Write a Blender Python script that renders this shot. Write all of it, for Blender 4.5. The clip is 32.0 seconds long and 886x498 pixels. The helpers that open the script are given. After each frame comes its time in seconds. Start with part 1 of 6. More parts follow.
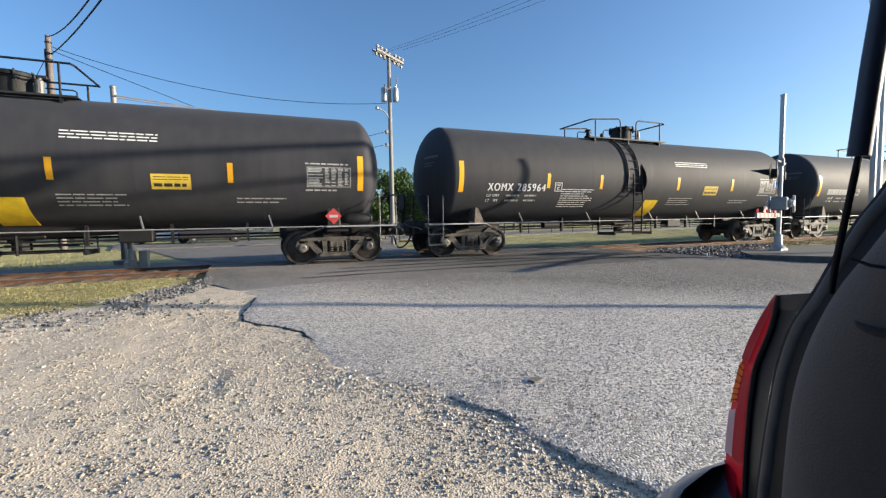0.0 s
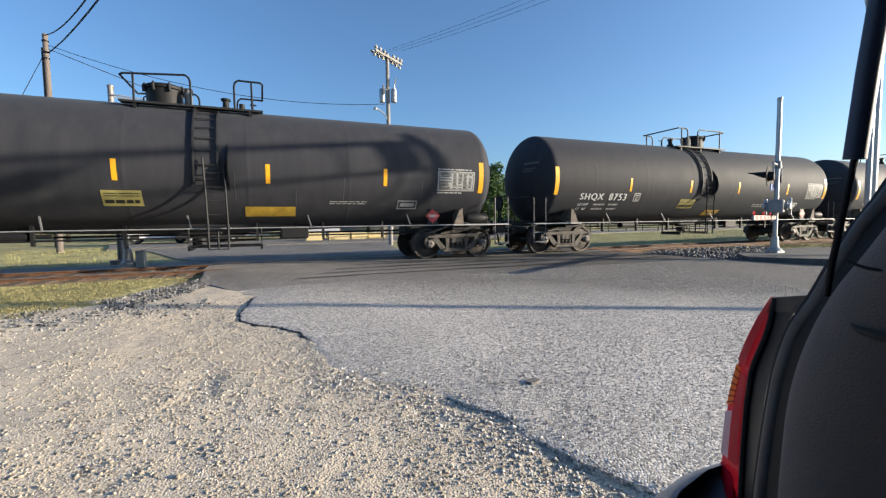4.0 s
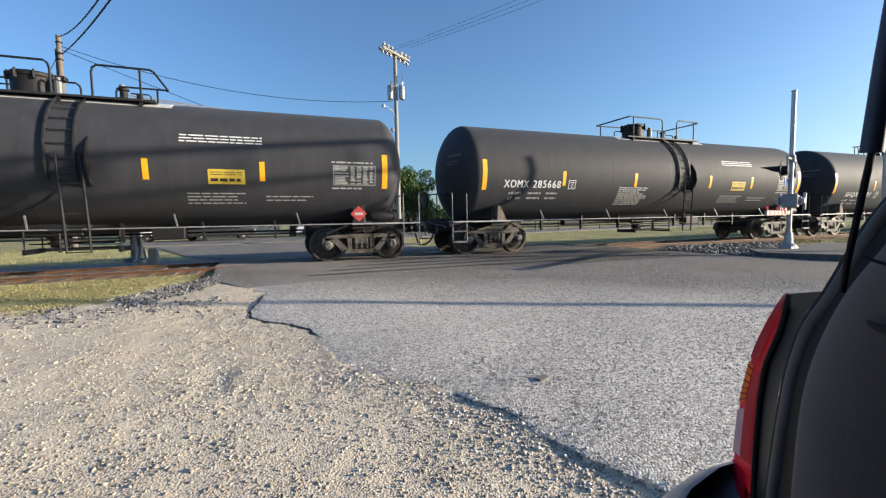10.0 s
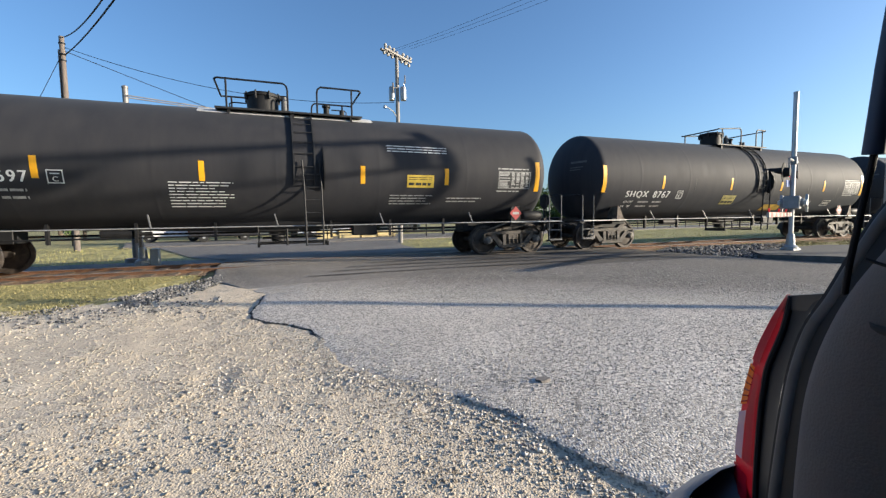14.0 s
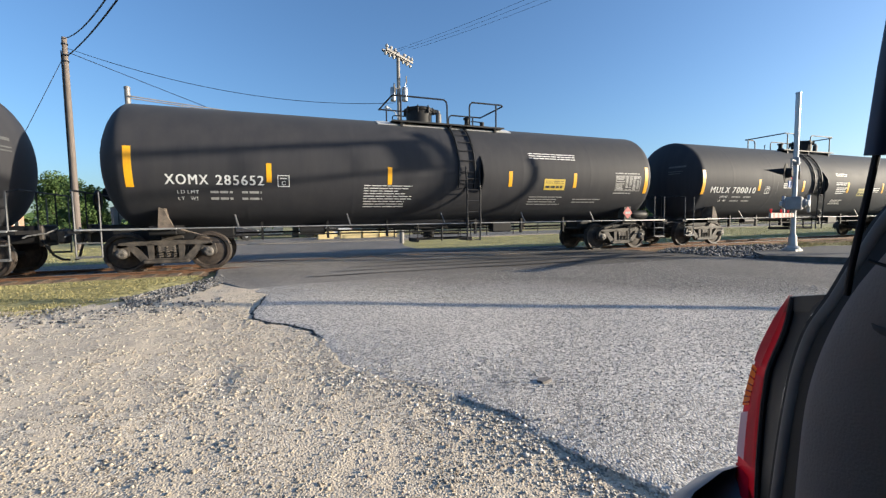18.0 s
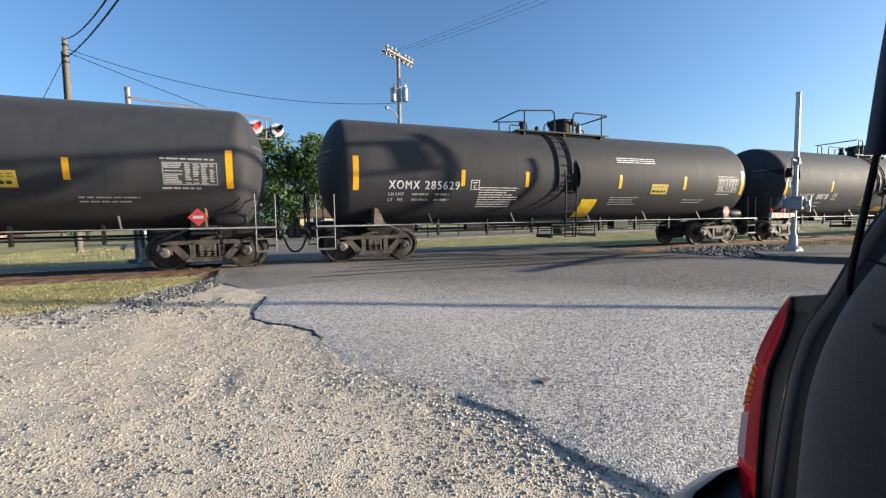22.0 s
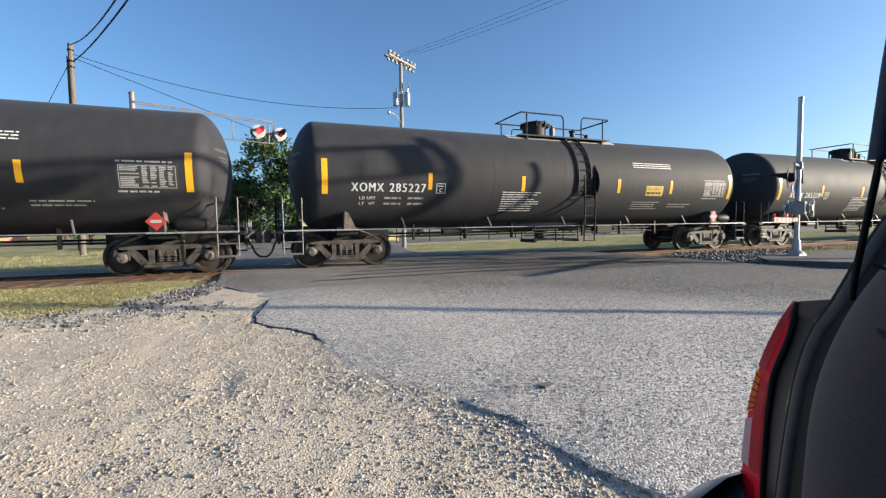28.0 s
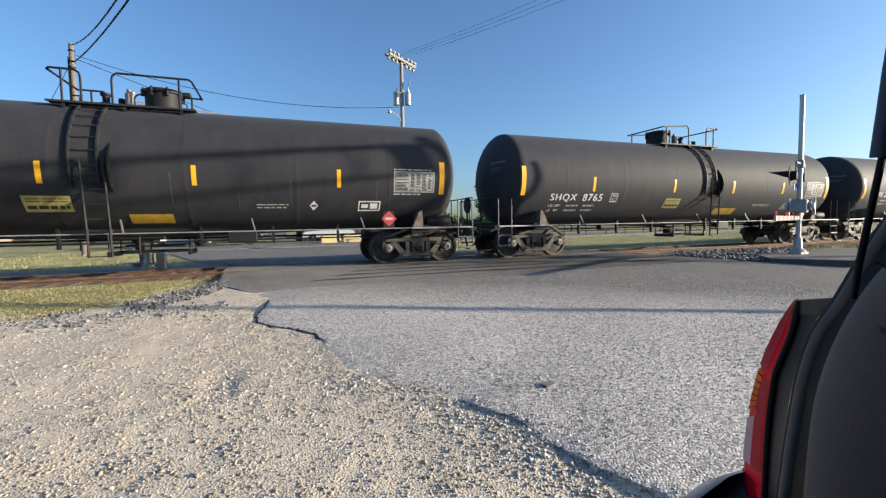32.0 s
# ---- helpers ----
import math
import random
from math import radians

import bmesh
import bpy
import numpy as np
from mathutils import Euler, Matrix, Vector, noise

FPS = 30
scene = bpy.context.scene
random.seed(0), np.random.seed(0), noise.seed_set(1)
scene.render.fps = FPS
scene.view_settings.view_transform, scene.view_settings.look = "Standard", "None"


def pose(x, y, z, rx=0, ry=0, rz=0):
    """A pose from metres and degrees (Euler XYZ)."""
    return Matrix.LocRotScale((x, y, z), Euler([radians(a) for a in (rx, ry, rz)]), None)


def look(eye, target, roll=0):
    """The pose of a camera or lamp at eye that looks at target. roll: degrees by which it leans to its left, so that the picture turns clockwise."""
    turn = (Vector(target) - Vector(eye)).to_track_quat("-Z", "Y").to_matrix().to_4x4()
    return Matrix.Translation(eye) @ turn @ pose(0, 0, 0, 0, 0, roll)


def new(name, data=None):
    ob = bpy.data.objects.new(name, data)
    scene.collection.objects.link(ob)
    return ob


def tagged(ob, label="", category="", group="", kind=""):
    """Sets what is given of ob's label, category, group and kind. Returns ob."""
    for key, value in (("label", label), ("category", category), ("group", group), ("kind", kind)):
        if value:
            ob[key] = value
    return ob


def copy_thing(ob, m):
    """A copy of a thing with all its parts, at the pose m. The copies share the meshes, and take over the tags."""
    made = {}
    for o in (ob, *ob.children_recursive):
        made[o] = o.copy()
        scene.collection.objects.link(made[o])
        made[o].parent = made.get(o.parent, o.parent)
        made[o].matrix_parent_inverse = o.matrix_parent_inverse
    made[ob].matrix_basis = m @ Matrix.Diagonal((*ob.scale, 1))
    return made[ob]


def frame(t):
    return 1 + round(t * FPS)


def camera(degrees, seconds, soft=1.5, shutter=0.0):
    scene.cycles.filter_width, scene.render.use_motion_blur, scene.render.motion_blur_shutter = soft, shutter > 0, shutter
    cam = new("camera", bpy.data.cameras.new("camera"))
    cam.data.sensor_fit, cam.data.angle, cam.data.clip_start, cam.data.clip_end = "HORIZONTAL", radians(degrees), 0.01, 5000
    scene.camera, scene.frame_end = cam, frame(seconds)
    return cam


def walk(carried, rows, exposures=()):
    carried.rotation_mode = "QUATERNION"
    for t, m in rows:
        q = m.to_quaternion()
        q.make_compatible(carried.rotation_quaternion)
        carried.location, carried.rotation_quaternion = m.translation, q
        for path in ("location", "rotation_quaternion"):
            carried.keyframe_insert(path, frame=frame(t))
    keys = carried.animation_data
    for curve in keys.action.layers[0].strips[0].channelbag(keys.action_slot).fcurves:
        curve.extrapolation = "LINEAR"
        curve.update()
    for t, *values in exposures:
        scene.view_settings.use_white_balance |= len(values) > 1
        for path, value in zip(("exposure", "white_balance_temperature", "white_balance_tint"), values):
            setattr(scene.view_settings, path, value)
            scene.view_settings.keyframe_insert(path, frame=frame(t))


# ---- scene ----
cam = camera(92.5, 32.0, soft=1.3)
EYE = (0.0, 0.0, 1.125)
TURNS = [
    (0, 86.19, 0.97, -22.81), (0.5, 86.19, 0.95, -22.82), (1, 86.21, 0.96, -22.85), (1.5, 86.23, 0.99, -22.90),
    (2, 86.30, 0.97, -22.99), (2.5, 86.33, 0.92, -23.05), (3, 86.35, 0.84, -23.08), (3.5, 86.34, 0.73, -23.10),
    (5.5, 86.22, 0.78, -23.01), (6, 86.10, 0.86, -22.84), (6.5, 86.01, 0.92, -22.62), (7, 85.96, 0.94, -22.43),
    (7.5, 85.94, 0.94, -22.26), (8, 85.91, 0.93, -22.15), (8.5, 85.91, 0.93, -22.04), (9, 85.93, 0.94, -21.96),
    (9.5, 85.95, 0.98, -21.95), (10, 85.91, 1.00, -21.97), (10.5, 85.88, 1.02, -21.99), (11, 85.84, 1.02, -22.02),
    (11.5, 85.83, 0.98, -22.04), (12, 85.81, 0.94, -22.01), (12.5, 85.82, 0.92, -21.92), (13, 85.87, 0.91, -21.86),
    (13.5, 85.97, 0.92, -21.81), (14, 86.06, 0.89, -21.80), (14.5, 86.15, 0.86, -21.78), (16.5, 86.14, 0.84, -21.64),
    (17, 86.14, 0.85, -21.61), (17.5, 86.14, 0.85, -21.62), (18, 86.13, 0.85, -21.63), (18.5, 86.14, 0.87, -21.67),
    (19, 86.16, 0.90, -21.68), (19.5, 86.18, 0.90, -21.70), (20, 86.20, 0.91, -21.70), (20.5, 86.18, 0.89, -21.70),
    (21, 86.16, 0.88, -21.64), (21.5, 86.15, 0.88, -21.60), (22, 86.16, 0.91, -21.59), (22.5, 86.19, 0.91, -21.60),
    (23, 86.21, 0.90, -21.58), (23.5, 86.24, 0.88, -21.55), (24, 86.29, 0.87, -21.53), (24.5, 86.36, 0.89, -21.53),
    (25, 86.40, 0.89, -21.50), (25.5, 86.41, 0.86, -21.46), (27.5, 86.71, 0.88, -21.34), (28, 86.72, 0.82, -21.33),
    (28.5, 86.74, 0.80, -21.33), (29, 86.76, 0.82, -21.34), (29.5, 86.77, 0.83, -21.34), (30, 86.78, 0.85, -21.34),
    (30.5, 86.77, 0.85, -21.34), (31, 86.75, 0.90, -21.30), (31.5, 86.70, 0.93, -21.25), (32, 86.62, 0.98, -21.20),
]
walk(cam, [(t, pose(*EYE, rx, ry, rz)) for t, rx, ry, rz in TURNS])

# ---- light ----
SUN_AZ, SUN_EL = -24.0, 12.6      # degrees from +x, degrees up
world = bpy.data.worlds.new("world")
scene.world = world
world.use_nodes = True
wn = world.node_tree
sky = wn.nodes.new("ShaderNodeTexSky")
sky.sky_type = 'NISHITA'
sky.sun_disc = False
sky.sun_elevation = radians(SUN_EL)
sky.sun_rotation = radians(90 - SUN_AZ)
sky.air_density, sky.dust_density, sky.ozone_density = 1.0, 1.5, 4.6
wn.nodes["Background"].inputs["Strength"].default_value = 0.120
wn.links.new(sky.outputs[0], wn.nodes["Background"].inputs["Color"])
_az, _el = radians(SUN_AZ), radians(SUN_EL)
SUN_TO = Vector((math.cos(_az) * math.cos(_el), math.sin(_az) * math.cos(_el), math.sin(_el)))
sun = new("sun", bpy.data.lights.new("sun", "SUN"))
sun.data.energy, sun.data.angle, sun.data.color = 5.0, radians(0.8), (1.0, 0.88, 0.70)
sun.matrix_world = look(SUN_TO * 60, (0, 0, 0))
scene.view_settings.exposure = 1.0


# ---- mesh helpers ----
class Shape:
    """Vertices and faces of one mesh."""

    def __init__(self):
        self.v, self.f = [], []

    def add(self, verts, faces, m=None):
        n = len(self.v)
        self.v += [tuple(m @ Vector(p)) for p in verts] if m else [tuple(p) for p in verts]
        self.f += [tuple(i + n for i in f) for f in faces]
        return self

    def box(self, x0, x1, y0, y1, z0, z1, m=None, bev=0.0):
        if bev <= 0:
            vs = [(x, y, z) for z in (z0, z1) for y in (y0, y1) for x in (x0, x1)]
            fs = [(0, 2, 3, 1), (4, 5, 7, 6), (0, 1, 5, 4), (2, 6, 7, 3), (0, 4, 6, 2), (1, 3, 7, 5)]
            return self.add(vs, fs, m)
        b, vs = bev, []
        for z, k in ((z0, b), (z0 + b, 0), (z1 - b, 0), (z1, b)):
            a0, a1, c0, c1 = x0 + k, x1 - k, y0 + k, y1 - k
            q = b * 0.7
            vs += [(a0 + q, c0, z), (a1 - q, c0, z), (a1, c0 + q, z), (a1, c1 - q, z), (a1 - q, c1, z), (a0 + q, c1, z), (a0, c1 - q, z), (a0, c0 + q, z)]
        fs = [tuple(range(7, -1, -1)), tuple(range(24, 32))]
        for r in range(3):
            for i in range(8):
                j = (i + 1) % 8
                fs.append((r * 8 + i, r * 8 + j, r * 8 + 8 + j, r * 8 + 8 + i))
        return self.add(vs, fs, m)

    def rings(self, rings, closed=True, cap0=True, cap1=True, m=None):
        """Skin between rings of equally many points."""
        k, vs, fs = len(rings[0]), [p for r in rings for p in r], []
        for a in range(len(rings) - 1):
            for i in range(k if closed else k - 1):
                j = (i + 1) % k
                fs.append((a * k + i, a * k + j, a * k + k + j, a * k + k + i))
        if cap0:
            fs.append(tuple(range(k - 1, -1, -1)))
        if cap1:
            fs.append(tuple(range((len(rings) - 1) * k, len(rings) * k)))
        return self.add(vs, fs, m)

    def tube(self, path, r, n=8, m=None, closed=False):
        """A round bar along a path; r may be one radius or one for each point."""
        P = [Vector(p) for p in path]
        rs = r if isinstance(r, (list, tuple)) else [r] * len(P)
        up, rings = None, []
        for i, p in enumerate(P):
            d = (P[min(i + 1, len(P) - 1)] - P[max(i - 1, 0)]).normalized()
            if up is None:
                up = Vector((0, 0, 1)) if abs(d.z) < 0.9 else Vector((1, 0, 0))
            a = d.cross(up).normalized()
            up = a.cross(d).normalized()
            rings.append([p + rs[i] * (math.cos(2 * math.pi * k / n) * a + math.sin(2 * math.pi * k / n) * up) for k in range(n)])
        return self.rings(rings, m=m)

    def lathe(self, prof, n=24, axis="z", m=None, at=(0, 0, 0)):
        """Turn (radius, height) pairs round an axis."""
        rings = []
        for r, h in prof:
            ring = []
            for k in range(n):
                c, s = r * math.cos(2 * math.pi * k / n), r * math.sin(2 * math.pi * k / n)
                p = (c, s, h) if axis == "z" else (h, c, s) if axis == "x" else (s, h, c)
                ring.append((p[0] + at[0], p[1] + at[1], p[2] + at[2]))
            rings.append(ring)
        return self.rings(rings, m=m)

    def plate(self, outline, axis, a, b, m=None):
        """A flat outline of (p, q) pairs, thick from a to b along an axis: y gives (x, z) pairs, z gives (x, y), x gives (y, z)."""
        def at(p, q, h):
            return (p, h, q) if axis == "y" else (p, q, h) if axis == "z" else (h, p, q)
        return self.rings([[at(p, q, a) for p, q in outline], [at(p, q, b) for p, q in outline]], m=m)

    def mesh(self, name, mat, smooth=False):
        me = bpy.data.meshes.new(name)
        me.from_pydata(self.v, [], self.f)
        me.update()
        bm = bmesh.new()
        bm.from_mesh(me)
        bmesh.ops.recalc_face_normals(bm, faces=bm.faces)
        bm.to_mesh(me)
        bm.free()
        if smooth:
            for p in me.polygons:
                p.use_smooth = True
            me.set_sharp_from_angle(angle=radians(35))
        if mat:
            me.materials.append(mat)
        return me


def part(name, shape, mat, parent=None, label="", smooth=False, at=None):
    me = shape.mesh(name, mat, smooth) if isinstance(shape, Shape) else shape
    ob = new(name, me)
    if parent:
        ob.parent = parent
    if at is not None:
        ob.matrix_basis = at
    if label:
        tagged(ob, label)
    return ob


def thing(name, at, label, category, group="", kind=""):
    ob = new(name)
    ob.empty_display_size = 0.2
    ob.matrix_basis = at
    return tagged(ob, label, category, group, kind)


# ---- materials ----
def mat(name, color, rough=0.6, metal=0.0, vary=0.15, scale=3.0, bump=0.0, bump_scale=40.0, tint=None, coat=0.0, spec=0.5, stretch=None, each=0.0, dust=0.0):
    m = bpy.data.materials.new(name)
    m.use_nodes = True
    nt = m.node_tree
    bs = nt.nodes["Principled BSDF"]
    bs.inputs["Roughness"].default_value = rough
    bs.inputs["Metallic"].default_value = metal
    bs.inputs["Coat Weight"].default_value = coat
    bs.inputs["Specular IOR Level"].default_value = spec
    bs.inputs["Sheen Weight"].default_value = dust
    bs.inputs["Sheen Roughness"].default_value = 0.4
    bs.inputs["Sheen Tint"].default_value = (0.68, 0.84, 1.0, 1)
    tc = nt.nodes.new("ShaderNodeTexCoord")
    mp = nt.nodes.new("ShaderNodeMapping")
    nt.links.new(tc.outputs["Object"], mp.inputs[0])
    if stretch:
        mp.inputs["Scale"].default_value = stretch
    n1 = nt.nodes.new("ShaderNodeTexNoise")
    n1.inputs["Scale"].default_value, n1.inputs["Detail"].default_value, n1.inputs["Roughness"].default_value = scale, 6, 0.62
    nt.links.new(mp.outputs[0], n1.inputs["Vector"])
    ramp = nt.nodes.new("ShaderNodeValToRGB")
    c = Vector(color[:3])
    t = Vector(tint) if tint else c
    lo, hi = c * (1 - vary), t * (1 + vary) if tint else c * (1 + vary)
    ramp.color_ramp.elements[0].position, ramp.color_ramp.elements[1].position = 0.3, 0.7
    ramp.color_ramp.elements[0].color, ramp.color_ramp.elements[1].color = (*lo, 1), (*hi, 1)
    nt.links.new(n1.outputs["Fac"], ramp.inputs[0])
    out = ramp.outputs[0]
    if each:
        oi = nt.nodes.new("ShaderNodeObjectInfo")
        mr = nt.nodes.new("ShaderNodeMapRange")
        mr.inputs["To Min"].default_value, mr.inputs["To Max"].default_value = 1 - each, 1 + each
        nt.links.new(oi.outputs["Random"], mr.inputs["Value"])
        mx = nt.nodes.new("ShaderNodeVectorMath")
        mx.operation = "SCALE"
        nt.links.new(out, mx.inputs[0])
        nt.links.new(mr.outputs[0], mx.inputs["Scale"])
        out = mx.outputs[0]
    nt.links.new(out, bs.inputs["Base Color"])
    rr = nt.nodes.new("ShaderNodeMapRange")
    rr.inputs["To Min"].default_value, rr.inputs["To Max"].default_value = max(0.02, rough - 0.1), min(1, rough + 0.1)
    nt.links.new(n1.outputs["Fac"], rr.inputs["Value"])
    nt.links.new(rr.outputs[0], bs.inputs["Roughness"])
    if bump:
        n2 = nt.nodes.new("ShaderNodeTexNoise")
        n2.inputs["Scale"].default_value, n2.inputs["Detail"].default_value = bump_scale, 4
        nt.links.new(tc.outputs["Object"], n2.inputs["Vector"])
        bp = nt.nodes.new("ShaderNodeBump")
        bp.inputs["Strength"].default_value, bp.inputs["Distance"].default_value = bump, 0.01
        nt.links.new(n2.outputs["Fac"], bp.inputs["Height"])
        nt.links.new(bp.outputs[0], bs.inputs["Normal"])
    return m


def glow(name, color, strength):
    m = mat(name, color, 0.2, vary=0.05)
    bs = m.node_tree.nodes["Principled BSDF"]
    bs.inputs["Emission Color"].default_value = (*color, 1)
    bs.inputs["Emission Strength"].default_value = strength
    return m


M_TANK = mat("tank_paint", (0.0325, 0.0335, 0.0395), 0.68, dust=0.05, vary=0.08, scale=1.6, bump=0.010, bump_scale=2.2, spec=0.22, tint=(0.0405, 0.0400, 0.0440), stretch=(2.2, 2.2, 0.22), each=0.15)
M_TANK_OLD = mat("worn_tank_paint", (0.0310, 0.0325, 0.0395), 0.68, dust=0.06, vary=0.07, scale=1.3, bump=0.010, bump_scale=3.0, spec=0.15, tint=(0.0405, 0.0400, 0.0445), stretch=(3.0, 3.0, 0.16), each=0.15)
M_FRAME = mat("black_frame_paint", (0.014, 0.014, 0.015), 0.6, vary=0.3, scale=5, bump=0.2, spec=0.25)
M_TRUCK = mat("dusty_cast_steel", (0.028, 0.025, 0.022), 0.68, vary=0.45, scale=6, bump=0.4, tint=(0.066, 0.056, 0.047))
M_POST = mat("dusty_tan_gusset", (0.070, 0.057, 0.046), 0.8, vary=0.4, scale=7, bump=0.3, tint=(0.145, 0.115, 0.09))
M_WHEEL = mat("wheel_steel", (0.020, 0.018, 0.017), 0.6, metal=0.2, vary=0.35, scale=8, tint=(0.055, 0.042, 0.034))
M_TREAD = mat("worn_bright_steel", (0.42, 0.40, 0.38), 0.3, metal=1.0, vary=0.15)
M_CAP = mat("bearing_cap_steel", (0.14, 0.128, 0.115), 0.55, metal=0.3, vary=0.3, scale=20)
M_YELLOW = mat("yellow_reflective_sheet", (0.86, 0.42, 0.015), 0.4, vary=0.08, scale=12)
M_YPANEL = mat("yellow_painted_panel", (0.82, 0.55, 0.03), 0.5, vary=0.18, scale=4)
M_NOTICE = mat("dull_yellow_notice", (0.56, 0.40, 0.05), 0.55, vary=0.2, scale=5)
M_YOLD = mat("faded_yellow_panel", (0.33, 0.29, 0.10), 0.6, vary=0.25, scale=5)
M_WHITE = mat("white_lettering", (0.72, 0.72, 0.70), 0.6, vary=0.12, scale=9)
M_FADED = mat("faded_white_lettering", (0.36, 0.36, 0.35), 0.65, vary=0.25, scale=12)
M_BLACK = mat("black_print", (0.015, 0.015, 0.015), 0.6, vary=0.1)
M_TABLE = mat("dark_table_plate", (0.035, 0.035, 0.037), 0.6, vary=0.15, scale=9)
M_PLACARD = mat("red_placard", (0.36, 0.035, 0.035), 0.5, vary=0.15, scale=10)
M_DECK = mat("dull_grey_grating", (0.24, 0.24, 0.24), 0.6, metal=0.2, vary=0.2, scale=9)
M_RAILGREY = mat("galvanised_bar", (0.33, 0.33, 0.33), 0.5, metal=0.4, vary=0.2, scale=8)
M_SILVER = mat("aluminium_paint", (0.40, 0.41, 0.42), 0.42, metal=0.55, vary=0.12, scale=6)
M_DKSTEEL = mat("dark_bar_steel", (0.010, 0.012, 0.017), 0.55, vary=0.2, spec=0.25)
M_RUBBER = mat("black_rubber", (0.015, 0.015, 0.015), 0.75, vary=0.2, scale=20)
M_RUST = mat("rusty_rail_web", (0.13, 0.065, 0.035), 0.85, vary=0.35, scale=14, bump=0.3)
M_WOODPOLE = mat("weathered_pole_wood", (0.150, 0.124, 0.108), 0.85, vary=0.3, scale=4, bump=0.5, bump_scale=30, stretch=(8, 8, 0.5))
M_CONCRETE = mat("pale_concrete", (0.42, 0.40, 0.37), 0.85, vary=0.15, scale=5, bump=0.3)
M_STEPBAR = mat("worn_grey_bar", (0.13, 0.13, 0.13), 0.55, metal=0.2, vary=0.25, scale=8)
M_REDLAMP = glow("lit_red_lens", (1.0, 0.03, 0.03), 2.2)
M_REDOFF = mat("unlit_red_lens", (0.16, 0.015, 0.02), 0.15, vary=0.1)
M_WIRE = mat("black_cable", (0.010, 0.012, 0.018), 0.7, vary=0.1, spec=0.2)

# ---- ground materials ----
def ground_mat(name, cols, chip, bump, rough=0.9, patch=0.35, overlay=None, fines=None):
    """Loose or bound stone: cols are dark, middle and light; chip is the stones' size in metres."""
    m = bpy.data.materials.new(name)
    m.use_nodes = True
    nt = m.node_tree
    bs = nt.nodes["Principled BSDF"]
    bs.inputs["Roughness"].default_value = rough
    bs.inputs["Specular IOR Level"].default_value = 0.25
    tc = nt.nodes.new("ShaderNodeTexCoord")
    vo = nt.nodes.new("ShaderNodeTexVoronoi")
    vo.inputs["Scale"].default_value = 1 / chip
    nt.links.new(tc.outputs["Object"], vo.inputs["Vector"])
    ramp = nt.nodes.new("ShaderNodeValToRGB")
    e = ramp.color_ramp.elements
    e[0].position, e[0].color = 0.05, (*cols[0], 1)
    e[1].position, e[1].color = 0.95, (*cols[2], 1)
    mid = e.new(0.45)
    mid.color = (*cols[1], 1)
    sep = nt.nodes.new("ShaderNodeSeparateColor")
    nt.links.new(vo.outputs["Color"], sep.inputs[0])
    nt.links.new(sep.outputs[0], ramp.inputs[0])
    big = nt.nodes.new("ShaderNodeTexNoise")
    big.inputs["Scale"].default_value, big.inputs["Detail"].default_value = 0.55, 7
    nt.links.new(tc.outputs["Object"], big.inputs["Vector"])
    mr = nt.nodes.new("ShaderNodeMapRange")
    mr.inputs["From Min"].default_value, mr.inputs["From Max"].default_value = 0.25, 0.75
    mr.inputs["To Min"].default_value, mr.inputs["To Max"].default_value = 1 - patch, 1 + patch * 0.6
    nt.links.new(big.outputs["Fac"], mr.inputs["Value"])
    sc = nt.nodes.new("ShaderNodeVectorMath")
    sc.operation = "SCALE"
    nt.links.new(ramp.outputs[0], sc.inputs[0])
    nt.links.new(mr.outputs[0], sc.inputs["Scale"])
    col = sc.outputs[0]
    if fines:
        # packed dust between the stones, in drifts
        drift = nt.nodes.new("ShaderNodeTexNoise")
        drift.inputs["Scale"].default_value, drift.inputs["Detail"].default_value, drift.inputs["Roughness"].default_value = 2.6, 8, 0.72
        nt.links.new(tc.outputs["Object"], drift.inputs["Vector"])
        dm = nt.nodes.new("ShaderNodeMapRange")
        dm.inputs["From Min"].default_value, dm.inputs["From Max"].default_value = 0.44, 0.58
        nt.links.new(drift.outputs["Fac"], dm.inputs["Value"])
        fm = nt.nodes.new("ShaderNodeMix")
        fm.data_type = "RGBA"
        fm.inputs[7].default_value = (*fines, 1)
        nt.links.new(dm.outputs[0], fm.inputs[0])
        nt.links.new(col, fm.inputs[6])
        col = fm.outputs[2]
    if overlay:
        # a newer, darker surface laid over a part of it, with a ragged edge
        dark, (a, b, c) = overlay
        sx = nt.nodes.new("ShaderNodeSeparateXYZ")
        nt.links.new(tc.outputs["Object"], sx.inputs[0])
        acc = None
        for k, sock in ((a, sx.outputs[0]), (b, sx.outputs[1]), (2.2, big.outputs["Fac"])):
            mu = nt.nodes.new("ShaderNodeMath")
            mu.operation, mu.inputs[1].default_value = "MULTIPLY", k
            nt.links.new(sock, mu.inputs[0])
            if acc:
                su = nt.nodes.new("ShaderNodeMath")
                su.operation = "ADD"
                nt.links.new(acc, su.inputs[0])
                nt.links.new(mu.outputs[0], su.inputs[1])
                acc = su.outputs[0]
            else:
                acc = mu.outputs[0]
        mk = nt.nodes.new("ShaderNodeMapRange")
        mk.inputs["From Min"].default_value, mk.inputs["From Max"].default_value = c + 0.3, c + 2.9
        nt.links.new(acc, mk.inputs["Value"])
        mix = nt.nodes.new("ShaderNodeMix")
        mix.data_type = "RGBA"
        nt.links.new(mk.outputs[0], mix.inputs[0])
        nt.links.new(col, mix.inputs[6])
        dk = nt.nodes.new("ShaderNodeVectorMath")
        dk.operation = "SCALE"
        dk.inputs["Scale"].default_value = dark
        nt.links.new(col, dk.inputs[0])
        nt.links.new(dk.outputs[0], mix.inputs[7])
        col = mix.outputs[2]
